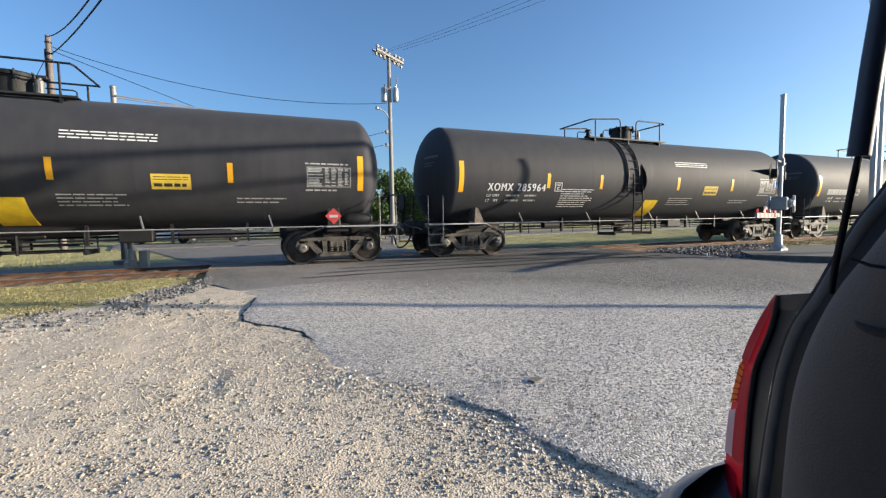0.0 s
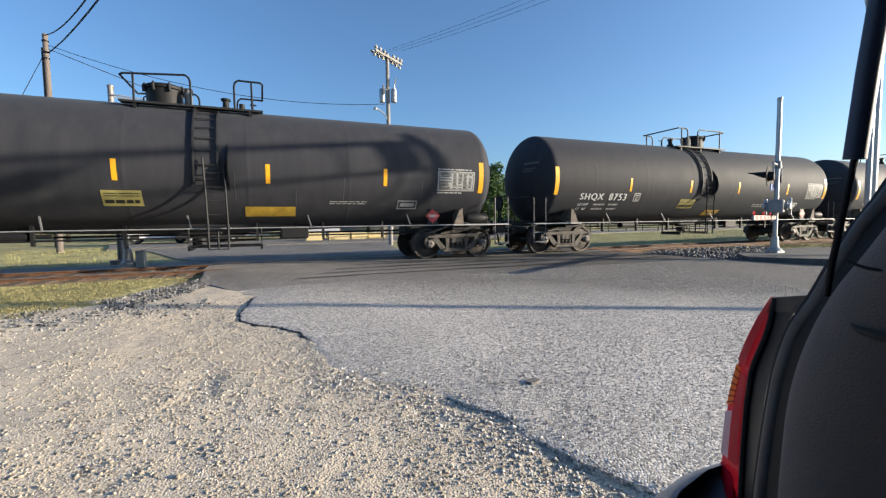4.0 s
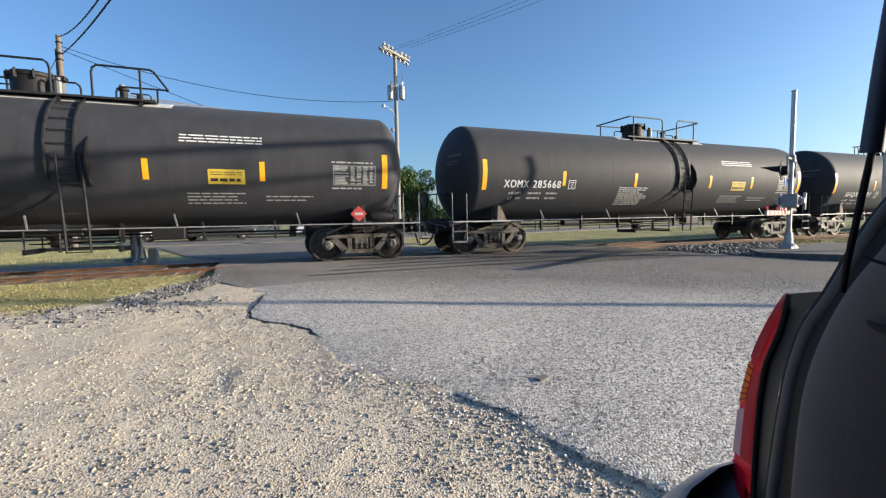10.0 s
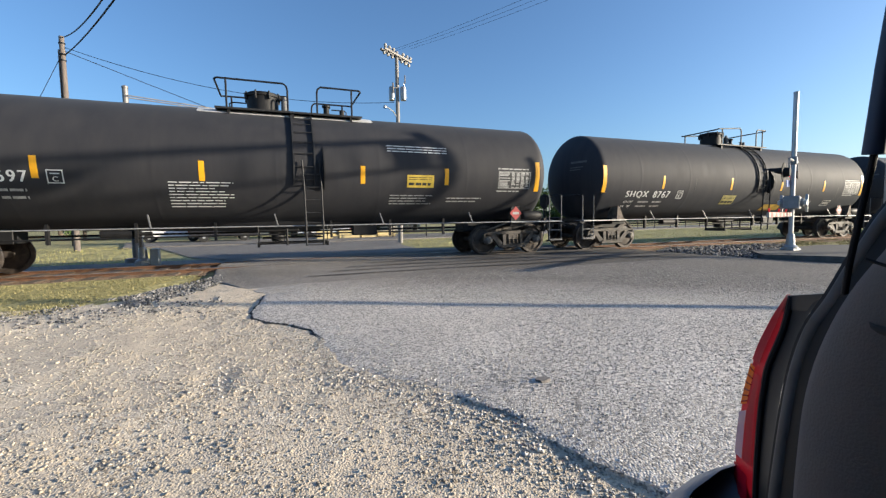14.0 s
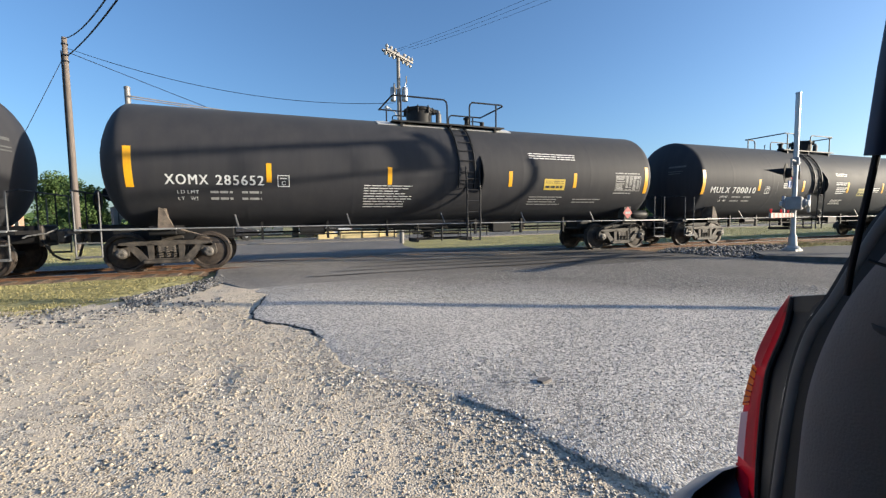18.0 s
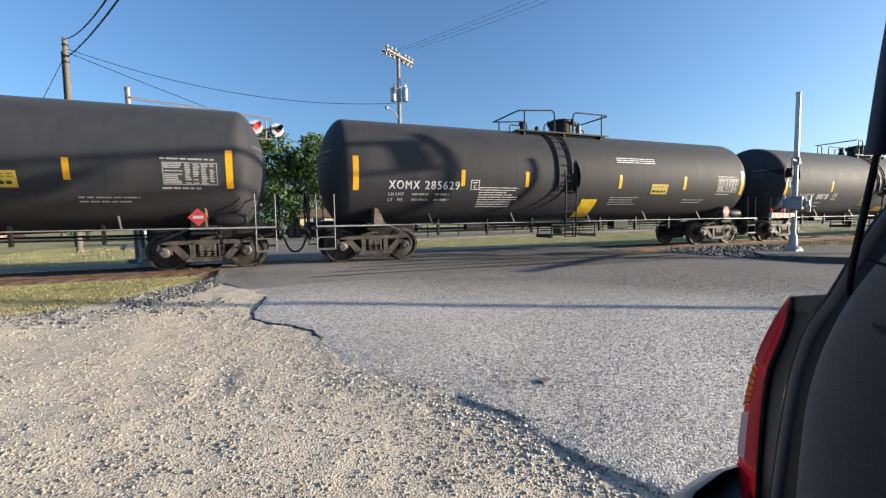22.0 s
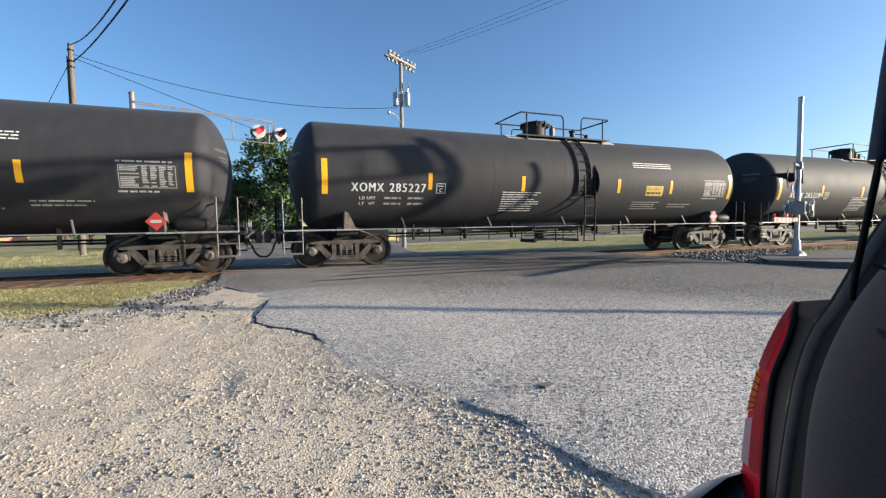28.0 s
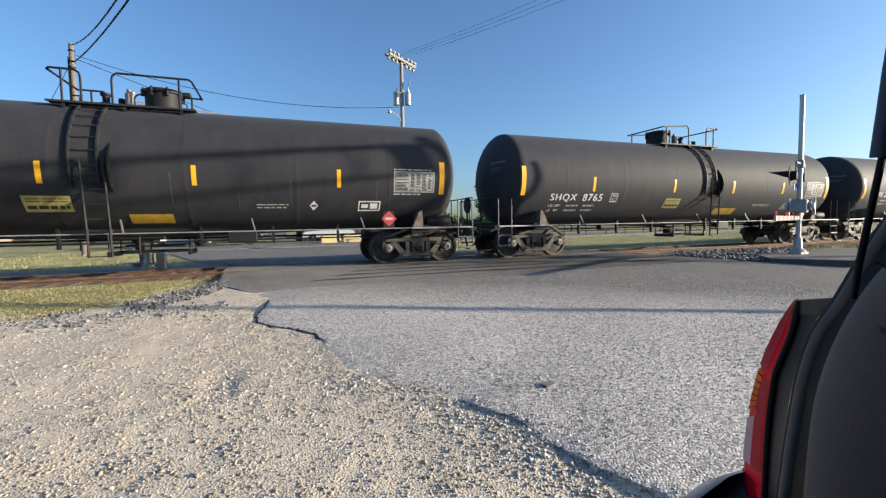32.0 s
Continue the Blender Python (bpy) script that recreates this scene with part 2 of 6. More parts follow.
    nt.links.new(col, bs.inputs["Base Color"])
    fine = nt.nodes.new("ShaderNodeTexNoise")
    fine.inputs["Scale"].default_value, fine.inputs["Detail"].default_value = 0.35 / chip, 5
    nt.links.new(tc.outputs["Object"], fine.inputs["Vector"])
    ad = nt.nodes.new("ShaderNodeMath")
    ad.operation = "SUBTRACT"
    nt.links.new(fine.outputs["Fac"], ad.inputs[0])
    nt.links.new(vo.outputs["Distance"], ad.inputs[1])
    bp = nt.nodes.new("ShaderNodeBump")
    bp.inputs["Strength"].default_value, bp.inputs["Distance"].default_value = bump, chip * 0.5
    nt.links.new(ad.outputs[0], bp.inputs["Height"])
    nt.links.new(bp.outputs[0], bs.inputs["Normal"])
    return m


def loose_mat(name, lo, hi, rough=0.85):
    """Stones, blades or leaves joined in one mesh, each with a shade of its own."""
    m = bpy.data.materials.new(name)
    m.use_nodes = True
    nt = m.node_tree
    bs = nt.nodes["Principled BSDF"]
    bs.inputs["Roughness"].default_value = rough
    bs.inputs["Specular IOR Level"].default_value = 0.12
    ge = nt.nodes.new("ShaderNodeNewGeometry")
    ramp = nt.nodes.new("ShaderNodeValToRGB")
    ramp.color_ramp.elements[0].color, ramp.color_ramp.elements[1].color = (*lo, 1), (*hi, 1)
    nt.links.new(ge.outputs["Random Per Island"], ramp.inputs[0])
    nt.links.new(ramp.outputs[0], bs.inputs["Base Color"])
    return m


M_LOT = ground_mat("tan_gravel", ((0.24, 0.20, 0.15), (0.62, 0.52, 0.395), (0.79, 0.70, 0.57)), 0.015, 0.6, patch=0.25, fines=(0.60, 0.505, 0.385))
M_ROAD = ground_mat("chip_seal_asphalt", ((0.18, 0.172, 0.16), (0.465, 0.425, 0.375), (0.73, 0.675, 0.61)), 0.016, 0.7, patch=0.16, overlay=(0.40, (0.56, 1.0, 8.1)))
M_DARKROAD = ground_mat("worn_dark_asphalt", ((0.115, 0.105, 0.095), (0.225, 0.207, 0.188), (0.35, 0.32, 0.285)), 0.014, 0.4, patch=0.3, overlay=(0.46, (0.55, 0.0, 1.6)))
M_EARTH = ground_mat("brown_track_dirt", ((0.12, 0.078, 0.05), (0.26, 0.17, 0.105), (0.38, 0.265, 0.17)), 0.03, 0.6)
M_FIELD = ground_mat("dry_field_turf", ((0.16, 0.15, 0.068), (0.33, 0.30, 0.14), (0.45, 0.405, 0.20)), 0.06, 0.6, patch=0.4)
M_STONE = loose_mat("limestone_chips", (0.24, 0.21, 0.17), (0.53, 0.47, 0.385))
M_PALESTONE = loose_mat("pale_limestone_chips", (0.27, 0.235, 0.185), (0.52, 0.45, 0.355))
M_GREYSTONE = loose_mat("grey_chips", (0.16, 0.155, 0.15), (0.66, 0.63, 0.59))
M_BALLAST = loose_mat("dark_ballast_stone", (0.05, 0.05, 0.052), (0.30, 0.29, 0.28))
M_GRASS = loose_mat("dry_grass_blades", (0.18, 0.165, 0.070), (0.35, 0.305, 0.145), 0.7)
M_GREEN = loose_mat("green_grass_blades", (0.24, 0.225, 0.08), (0.54, 0.49, 0.20), 0.7)


def step(a, b, v):
    """Eases from 0 at a to 1 at b."""
    k = min(1.0, max(0.0, (v - a) / (b - a)))
    return k * k * (3 - 2 * k)


def height(x, y):
    """The lie of the land: level at the track, falling towards the lot and the field."""
    if y < 9.5:
        return -0.045 * (9.5 - max(y, -6.0))
    return -0.25 * step(14.8, 21.0, y)


# ---- ground ----
def sheet(name, xs, ys, zf, m, label, category, kind="structure"):
    s = Shape()
    vs = [(x, y, zf(x, y)) for y in ys for x in xs]
    n = len(xs)
    fs = [(j * n + i, j * n + i + 1, j * n + n + i + 1, j * n + n + i) for j in range(len(ys) - 1) for i in range(n - 1)]
    s.add(vs, fs)
    return tagged(part(name, s, m, smooth=True), label, category, "", kind)


def steps(a, b, d):
    n = max(1, int(round((b - a) / d)))
    return [a + (b - a) * i / n for i in range(n + 1)]


sheet("ground", [-4000, -900, -250, -90] + steps(-60, 90, 6) + [180, 500, 1500, 4000],
      [-4000, -600, -120, -40] + steps(-14, 30, 1.5) + [45, 70, 140, 500, 1500, 4000],
      lambda x, y: height(x, y) - 0.10, M_FIELD, "flat dry turf reaching to the horizon", "ground")


def lot_z(x, y):
    n = noise.noise(Vector((x * 0.9, y * 0.9, 0))) * 0.022 + noise.noise(Vector((x * 5, y * 5, 3))) * 0.010 + noise.noise(Vector((x * 17, y * 17, 7))) * 0.004
    d = math.hypot((x + 0.53) / 0.22, (y - 4.2) / 0.5)          # shallow pothole
    return height(x, y) - 0.036 + n - 0.025 * max(0, 1 - d) - 0.02 * step(8.2, 9.4, y)


sheet("gravel_lot", [-22, -15, -10, -8] + steps(-7, 2.8, 0.07) + [6, 14], [-9, -5, -2, 0] + steps(0.5, 8.6, 0.07) + [9.4],
      lot_z, M_LOT, "tan crushed limestone gravel lot with a shallow pothole", "gravel")

EDGE = [(12.9, -1.42), (12.36, -1.39), (9.67, -1.23), (7.87, -0.17), (7.22, -0.23), (6.58, -0.33), (6.19, -0.31), (5.89, -0.08), (5.7, 0.19), (5.38, 0.34),
        (5.08, 0.49), (4.82, 0.48), (4.11, 0.54), (3.79, 0.80), (3.49, 1.11), (3.14, 1.31), (2.89, 1.45), (2.68, 1.57), (2.44, 1.62), (2.13, 1.66), (1.82, 1.82), (1.58, 1.89), (-9, 4.6)]


def edge_x(y):
    e = EDGE
    for (y0, x0), (y1, x1) in zip(e, e[1:]):
        if y1 <= y <= y0:
            x = x0 + (x1 - x0) * (y0 - y) / (y0 - y1)
            break
    else:
        x = e[0][1]
    return x + noise.noise(Vector((0, y * 4, 1))) * 0.06 + noise.noise(Vector((0, y * 19, 5))) * 0.035 + noise.noise(Vector((4, y * 47, 5))) * 0.016


def right_x(y):
    return 11.4 if y > 9.9 else 11.4 + 1.05 * (9.9 - y) / 2.25 if y > 7.65 else 12.45 + (7.65 - y) * 30 if y > 7.0 else 34.0


def slab(name, y0, y1, m, label):
    """Pavement from the broken edge to the far kerb, with a real lip."""
    s, cols, ys = Shape(), 46, steps(y0, y1, 0.06 if y1 < 9 else 0.12)
    vs, fs = [], []
    for y in ys:
        a, b = edge_x(y), right_x(y)
        row = [a - 0.012, a] + [a + (b - a) * (i / cols) ** 1.7 for i in range(1, cols + 1)]
        for i, x in enumerate(row):
            z = slab_z(x, y, a)
            vs.append((x, y, z - 0.09 if i == 0 else z - 0.008 if i == 1 else z))
    n = cols + 2
    fs = [(j * n + i, j * n + i + 1, j * n + n + i + 1, j * n + n + i) for j in range(len(ys) - 1) for i in range(n - 1)]
    s.add(vs, fs)
    return tagged(part(name, s, m, smooth=True), label, "road", "", "structure")


def slab_z(x, y, a):
    z = height(x, y) + noise.noise(Vector((x * 0.5, y * 0.5, 9))) * 0.012 + noise.noise(Vector((x * 3, y * 3, 2))) * 0.004
    lip = 0.036 * step(3.9, 3.4, y) * step(-0.3, 0.2, noise.noise(Vector((3, y * 1.3, 0)))) + 0.022 * step(5.0, 5.5, y) * step(7.9, 7.2, y)
    return z + (lip - 0.028) * step(a + 0.9, a, x)


slab("road", -9, 8.45, M_ROAD, "sun-bleached chip-seal asphalt with a broken edge")
def broken_face(y0, y1):
    """The side of the asphalt where its edge has broken off, coloured dark for the crevice's shadow."""
    rows = []
    for y in steps(y0, y1, 0.025):
        a = edge_x(y)
        w = 0.014 + 0.022 * step(-0.4, 0.5, noise.noise(Vector((1, y * 6, 3)))) + 0.012 * noise.noise(Vector((1, y * 31, 3)))
        top = slab_z(a, y, a) - 0.006
        rows.append(((a + 0.006, y, top + 0.004), (a - 0.35 * w, y, top - 0.004), (a - w, y, max(lot_z(a - w, y) + 0.003, top - 0.04)), (a - w, y, lot_z(a - w, y) - 0.04), (a + 0.006, y, top - 0.05)))
    tagged(part("road_edge", Shape().rings(rows), M_EDGESHADE), "broken side of the asphalt, coloured dark for its crevice shadow", "road edge", "", "structure")


# near-black, so that the shadow in the crevice is in the colour
M_EDGESHADE = mat("shade_dark_broken_asphalt", (0.028, 0.027, 0.026), 0.9, vary=0.4, scale=30, bump=0.6, bump_scale=90, tint=(0.07, 0.066, 0.06))
broken_face(5.05, 7.75)
slab("road_crossing", 8.45, 12.06, M_DARKROAD, "dark worn asphalt beside the rails")


def flat(name, outline, z, m, label, category, thick=0.1):
    s = Shape().plate(outline, "z", z - thick, z)
    return tagged(part(name, s, m), label, category, "", "structure")


flat("road_between_rails", [(-1.4, 12.25), (11.4, 12.25), (11.4, 13.50), (-1.4, 13.50)], -0.004, M_DARKROAD, "dark asphalt between the two rails", "road")
flat("road_far_approach", [(-1.4, 13.66), (11.4, 13.66), (11.4, 14.9), (-1.4, 14.9)], -0.004, M_DARKROAD, "dark asphalt behind the rails", "road")
sh = Shape()
rws = [(14.9, -1.4, 11.4), (17, -2.0, 9.8), (19, -2.7, 8.2), (21, -3.4, 6.9), (24, -4.4, 7.0), (28, -5.8, 8.0), (31, -6.8, 9.0)]
sh.add([p for y, a, b in rws for p in ((a, y, height(0, y) - (0.012 if y < 15 else 0.07)), (b, y, height(0, y) - (0.012 if y < 15 else 0.07)))], [(2 * i, 2 * i + 1, 2 * i + 3, 2 * i + 2) for i in range(len(rws) - 1)])
tagged(part("road_beyond", sh, M_ROAD), "grey asphalt road leading away from the crossing", "road", "", "structure")
# gravel path whose dark grey also stands in for the train's shadow
sheet("service_track", [-70, -40, -20, -10, -6, -3.5, -1.42], [14.6, 15.2, 15.8, 16.4, 17.0, 17.6], lambda x, y: height(x, y) - 0.085, M_DARKROAD, "gravel service track behind the rails, dark grey for the train's shadow", "gravel")
flat("street_behind", [(-8.5, 31), (9, 31), (40, 36), (120, 44), (120, 51), (40, 43), (-10.5, 39)], -0.245, M_ROAD, "grey cross street and parking apron", "road")
for y, lab in ((9.15, "tar seam"), (9.75, "tar seam"), (10.45, "tar seam"), (11.3, "tar seam")):
    s = Shape()
    pts = [(x, y + 0.10 * noise.noise(Vector((x * 0.6, y, 0))), 0.05 + 0.04 * noise.noise(Vector((x, y, 4)))) for x in steps(0.5 + (y - 9) * 0.8, 11.0, 0.4)]
    z = [height(0, y) + 0.016 for _ in pts]
    s.add([q for (x, yy, w), zz in zip(pts, z) for q in ((x, yy - w, zz), (x, yy + w, zz))], [(2 * i, 2 * i + 2, 2 * i + 3, 2 * i + 1) for i in range(len(pts) - 1)])
    tagged(part("road_seam", s, mat("tar", (0.045, 0.045, 0.047), 0.6, vary=0.2)), "dark tar seam across the asphalt", "road seam", "", "structure")

sp = [(2.14 + (0.055 + 0.03 * noise.noise(Vector((math.cos(a) * 2, math.sin(a) * 2, 6)))) * math.cos(a) * 1.3, 3.05 + (0.05 + 0.03 * noise.noise(Vector((math.cos(a) * 2, math.sin(a) * 2, 9)))) * math.sin(a)) for a in (2 * math.pi * i / 14 for i in range(14))]
flat("road_patch", sp, height(2.14, 3.05) + 0.016, mat("dark_patch_tar", (0.17, 0.155, 0.14), 0.8, vary=0.4, scale=30, bump=0.5), "small dark patch on the chip seal", "road patch", 0.02)

# ---- track ----
TRACK_Y = 12.86
sheet("track_bed", [-400, -60] + steps(-30, -1.5, 0.5), steps(11.1, 15.0, 0.3), lambda x, y: -0.085 + noise.noise(Vector((x * 1.3, y * 1.3, 0))) * 0.02 - 0.03 * step(14.2, 15, y), M_EARTH, "brown dirt-filled track bed", "track bed")
sheet("track_bed_east", steps(11.45, 60, 0.5) + [120, 500], steps(10.9, 15.0, 0.3), lambda x, y: -0.085 + noise.noise(Vector((x * 1.3, y * 1.3, 0))) * 0.02 - 0.03 * step(14.2, 15, y), M_EARTH, "brown dirt-filled track bed", "track bed")
RAIL = [(-0.070, -0.17), (0.070, -0.17), (0.070, -0.155), (0.012, -0.135), (0.010, -0.04), (0.034, -0.028), (0.034, -0.006), (0.024, 0.0), (-0.024, 0.0), (-0.034, -0.006), (-0.034, -0.028), (-0.010, -0.04), (-0.012, -0.135), (-0.070, -0.155)]
for k in (-1, 1):
    yy = TRACK_Y + k * 0.752
    r = thing("rail", pose(0, yy, 0), "rusty steel rail with a bright worn head", "rail", "rails of the track", "structure")
    part("rail_web", Shape().plate(RAIL, "x", -400, 500), M_RUST, r)
    part("rail_head", Shape().box(-400, 500, -0.026, 0.026, 0.0005, 0.003), M_TREAD, r, "bright worn rail head")
M_TIE = mat("weathered_tie_wood", (0.10, 0.075, 0.055), 0.9, vary=0.3, scale=6, bump=0.4, each=0.25)
tie = Shape().box(-0.115, 0.115, -1.3, 1.3, -0.16, 0.0, bev=0.012).mesh("railroad_tie", M_TIE)
ties = thing("track_ties", pose(0, TRACK_Y, -0.065), "weathered wooden ties half buried in dirt", "railroad ties", "", "structure")
for i in range(90):
    x = -34 + i * 0.52
    if not -1.7 < x < 11.7:
        part("railroad_tie", tie, None, ties, at=pose(x + random.uniform(-0.03, 0.03), random.uniform(-0.05, 0.05), 0, 0, 0, random.uniform(-1.5, 1.5)))

# ---- loose stones and grass ----
CUBE = np.array([(x, y, z) for z in (-1, 1) for y in (-1, 1) for x in (-1, 1)], float)
CUBE_F = [(0, 2, 3, 1), (4, 5, 7, 6), (0, 1, 5, 4), (2, 6, 7, 3), (0, 4, 6, 2), (1, 3, 7, 5)]


def mesh_np(name, V, F, m):
    """A mesh of many equal islands: V (n, k, 3), F faces of one island."""
    n, k, _ = V.shape
    F = np.array(F)
    q = F.shape[1]
    me = bpy.data.meshes.new(name)
    idx = (F[None] + (np.arange(n) * k)[:, None, None]).reshape(-1)
    me.vertices.add(n * k)
    me.vertices.foreach_set("co", V.reshape(-1).astype(np.float32))
    nf = n * len(F)
    me.loops.add(nf * q)
    me.loops.foreach_set("vertex_index", idx.astype(np.int32))
    me.polygons.add(nf)
    me.polygons.foreach_set("loop_start", (np.arange(nf) * q).astype(np.int32))
    me.update(calc_edges=True)
    me.validate()
    me.materials.append(m)
    return me


def stones(name, P, size, m, label, category="gravel"):
    rng = np.random.default_rng(len(P))
    n = len(P)
    a, b = rng.uniform(0, 2 * math.pi, n), rng.uniform(-0.5, 0.5, n)
    V = CUBE[None] * rng.uniform(0.55, 1.0, (n, 1, 3)) * np.array([1, 0.8, 0.68]) * (1 + rng.uniform(-0.38, 0.2, (n, 8, 3)))
    ca, sa, cb, sb = np.cos(a)[:, None], np.sin(a)[:, None], np.cos(b)[:, None], np.sin(b)[:, None]
    y1, z1 = V[..., 1] * cb - V[..., 2] * sb, V[..., 1] * sb + V[..., 2] * cb
    V = np.stack([V[..., 0] * ca - y1 * sa, V[..., 0] * sa + y1 * ca, z1], -1) * (np.asarray(size)[:, None, None] * 0.5)
    me = mesh_np(name, V + np.asarray(P)[:, None, :], CUBE_F, m)
    return tagged(new(name, me), label, category, "", "stuff")


def blades(name, P, tall, m, label):
    rng = np.random.default_rng(len(P) + 1)
    n = len(P)
    a, w = rng.uniform(0, 2 * math.pi, n), rng.uniform(0.006, 0.014, n) * (np.asarray(tall) / 0.12) ** 0.5
    lean = rng.normal(0, 0.5, (n, 2)) * np.asarray(tall)[:, None]
    d = np.stack([np.cos(a), np.sin(a)], 1) * w[:, None]
    V = np.zeros((n, 4, 3))
    V[:, 0, :2], V[:, 1, :2] = -d, d
    V[:, 2, :2], V[:, 2, 2] = lean + d * 0.2, np.asarray(tall)
    V[:, 3, :2], V[:, 3, 2] = lean - d * 0.2, np.asarray(tall)
    me = mesh_np(name, V + np.asarray(P)[:, None, :], [(0, 1, 2, 3)], m)
    return tagged(new(name, me), label, "grass", "", "stuff")


rng = np.random.default_rng(4)


def spots(n, x0, x1, y0, y1, keep, zf):
    out = []
    for x, y in zip(rng.uniform(x0, x1, n), rng.uniform(y0, y1, n)):
        if keep(x, y):
            out.append((x, y, zf(x, y)))
    return np.array(out)


def strewn(x, y):
    """How thick the loose stones lie: thick near the broken edge, in drifts elsewhere."""
    d = 0.65 * noise.noise(Vector((x * 1.1, y * 1.1, 11))) + 0.5 * noise.noise(Vector((x * 4.3, y * 4.3, 12)))
    return 0.22 + 0.78 * max(step(-0.15, 0.35, d), 0.85 * step(1.5, 0.2, edge_x(y) - x) * step(6.0, 4.4, y))


P = spots(170000, -6.5, 2.2, 1.2, 8.2, lambda x, y: x < edge_x(y) + 0.02 and rng.random() < strewn(x, y) * min(1, 4.6 / max(y, 1.4)) and y > 1.6 + x * -0.2 and y < 7.9 + 0.3 * x, lot_z)
stones("gravel_chips", P, np.clip(rng.lognormal(-4.68, 0.50, len(P)), 0.005, 0.034), M_STONE, "loose limestone chips on the lot")
P = spots(8000, -7.0, 0.6, 2.6, 7.7, lambda x, y: x < edge_x(y) - 0.05 and rng.random() < 0.35 + 0.65 * strewn(x, y) and y < 7.6 + 0.25 * x, lot_z)
stones("gravel_chips", P, np.clip(rng.lognormal(-3.95, 0.3, len(P)), 0.012, 0.042), M_PALESTONE, "larger limestone chips half sunk in the lot")
P = spots(16000, -1.3, 1.2, 2.2, 5.9, lambda x, y: edge_x(y) - 1.3 * rng.random() ** 1.6 < x < edge_x(y), lambda x, y: lot_z(x, y) + 0.002)
stones("edge_chips", P, np.clip(rng.lognormal(-4.75, 0.35, len(P)), 0.005, 0.02), M_GREYSTONE, "fine grey chips strewn off the road")
P = spots(17000, -0.9, 3.0, 1.3, 5.6, lambda x, y: (y < 4.0 and abs(x - edge_x(y) + 0.16) < 0.34 * rng.random()) or math.hypot((x + 0.53) / 0.13, (y - 4.2) / 0.42) < 1.3 * rng.random(), lambda x, y: max(lot_z(x, y), height(x, y) - 0.05 if x < edge_x(y) else height(x, y)) + 0.004)
stones("edge_chips", P, np.clip(rng.lognormal(-4.2, 0.4, len(P)), 0.008, 0.04), M_GREYSTONE, "loose grey chips along the broken edge")
P = spots(36000, 0.4, 9.5, 1.3, 8.6, lambda x, y: x > edge_x(y) + 0.05 and rng.random() < min(1, 3.6 / max(y, 1.2)), lambda x, y: height(x, y) + 0.002)
stones("road_chips", P, np.clip(rng.lognormal(-4.5, 0.3, len(P)), 0.006, 0.022), M_GREYSTONE, "small stone chips set in the chip seal")


def in_poly(x, y, poly):
    c = False
    for (x0, y0), (x1, y1) in zip(poly, poly[1:] + poly[:1]):
        if (y0 > y) != (y1 > y) and x < (x1 - x0) * (y - y0) / (y1 - y0) + x0:
            c = not c
    return c


BAL_R = [(11.3, 10.0), (13.0, 11.0), (17.6, 10.2), (17.3, 9.4), (14.2, 8.6), (12.5, 7.7)]
BAL_L = [(-1.15, 10.6), (-1.55, 9.6), (-2.25, 8.6), (-3.4, 7.9), (-5.2, 7.6), (-5.2, 7.1), (-3.2, 7.15), (-2.0, 7.5), (-1.2, 8.6), (-0.9, 9.6)]
P = spots(5200, 11.2, 17.8, 7.6, 11.1, lambda x, y: in_poly(x, y, BAL_R), lambda x, y: height(x, y) + rng.uniform(-0.06, 0.05))
stones("ballast", P, rng.uniform(0.04, 0.10, len(P)), M_BALLAST, "dark grey ballast stones beside the rails", "ballast")
P = spots(17000, -7.6, -0.6, 6.4, 10.7, lambda x, y: (in_poly(x, y, BAL_L) and noise.noise(Vector((x * 1.7, y * 1.7, 8))) > 0.12 - 0.55 * step(8.0, 9.6, y) - 0.4 * rng.random()) or (rng.random() < 0.42 and abs(y - 7.35 - 0.05 * x) < 0.6 * rng.random() ** 2 + 0.12 and x < -0.8), lambda x, y: height(x, y) - 0.035 + rng.uniform(0, 0.012))
stones("ballast", P, rng.uniform(0.015, 0.055, len(P)), M_BALLAST, "dark grey ballast stones on the lot's edge", "ballast")


def turf(x, y):
    return height(x, y) - 0.03 + noise.noise(Vector((x, y, 2))) * 0.02


sheet("grass_verge", steps(-40, -8, 2) + steps(-7.5, -1.6, 0.25), steps(7.75, 10.9, 0.25), lambda x, y: turf(x, y) - (0.12 if y < 7.8 + 0.6 * step(-2.6, -1.6, x) * 3 else 0), M_FIELD, "dry grass verge beside the track", "grass")
P = spots(30000, -8.5, -1.5, 7.55, 10.7, lambda x, y: x < -1.9 - (9.9 - y) * 0.45 and noise.noise(Vector((x * 0.8, y * 1.6, 0))) > -0.35, turf)
blades("grass", P, rng.uniform(0.008, 0.032, len(P)), M_GRASS, "short dry grass beside the lot")
P = spots(16000, 12.0, 34.0, 8.4, 11.6, lambda x, y: not in_poly(x, y, BAL_R) and (x > 15.5 or y > 9.5) and noise.noise(Vector((x * 0.7, y * 1.4, 5))) > -0.1, lambda x, y: height(x, y) - 0.08)
blades("grass", P, rng.uniform(0.03, 0.10, len(P)), M_GRASS, "dry grass beside the rails")
P = spots(60000, -14.0, 60.0, 14.9, 34.0, lambda x, y: (x > 12.5 - 0.8 * (y - 14.9) if y < 21 else x > 7.6 + (y - 24) * 0.25) or (x < -2.2 - (y - 15) * 0.35 and y > 17.7), lambda x, y: height(x, y) - 0.11)
blades("grass", P, rng.uniform(0.03, 0.10, len(P)), M_GREEN, "green and yellow field grass behind the track")

# ---- the train ----
TANK_R, TANK_Z, TANK_H = 1.53, 2.57, 8.40
HEAD_P = 1.75
TRUCK_X, AXLE, WHEEL_R = 7.007, 0.889, 0.457


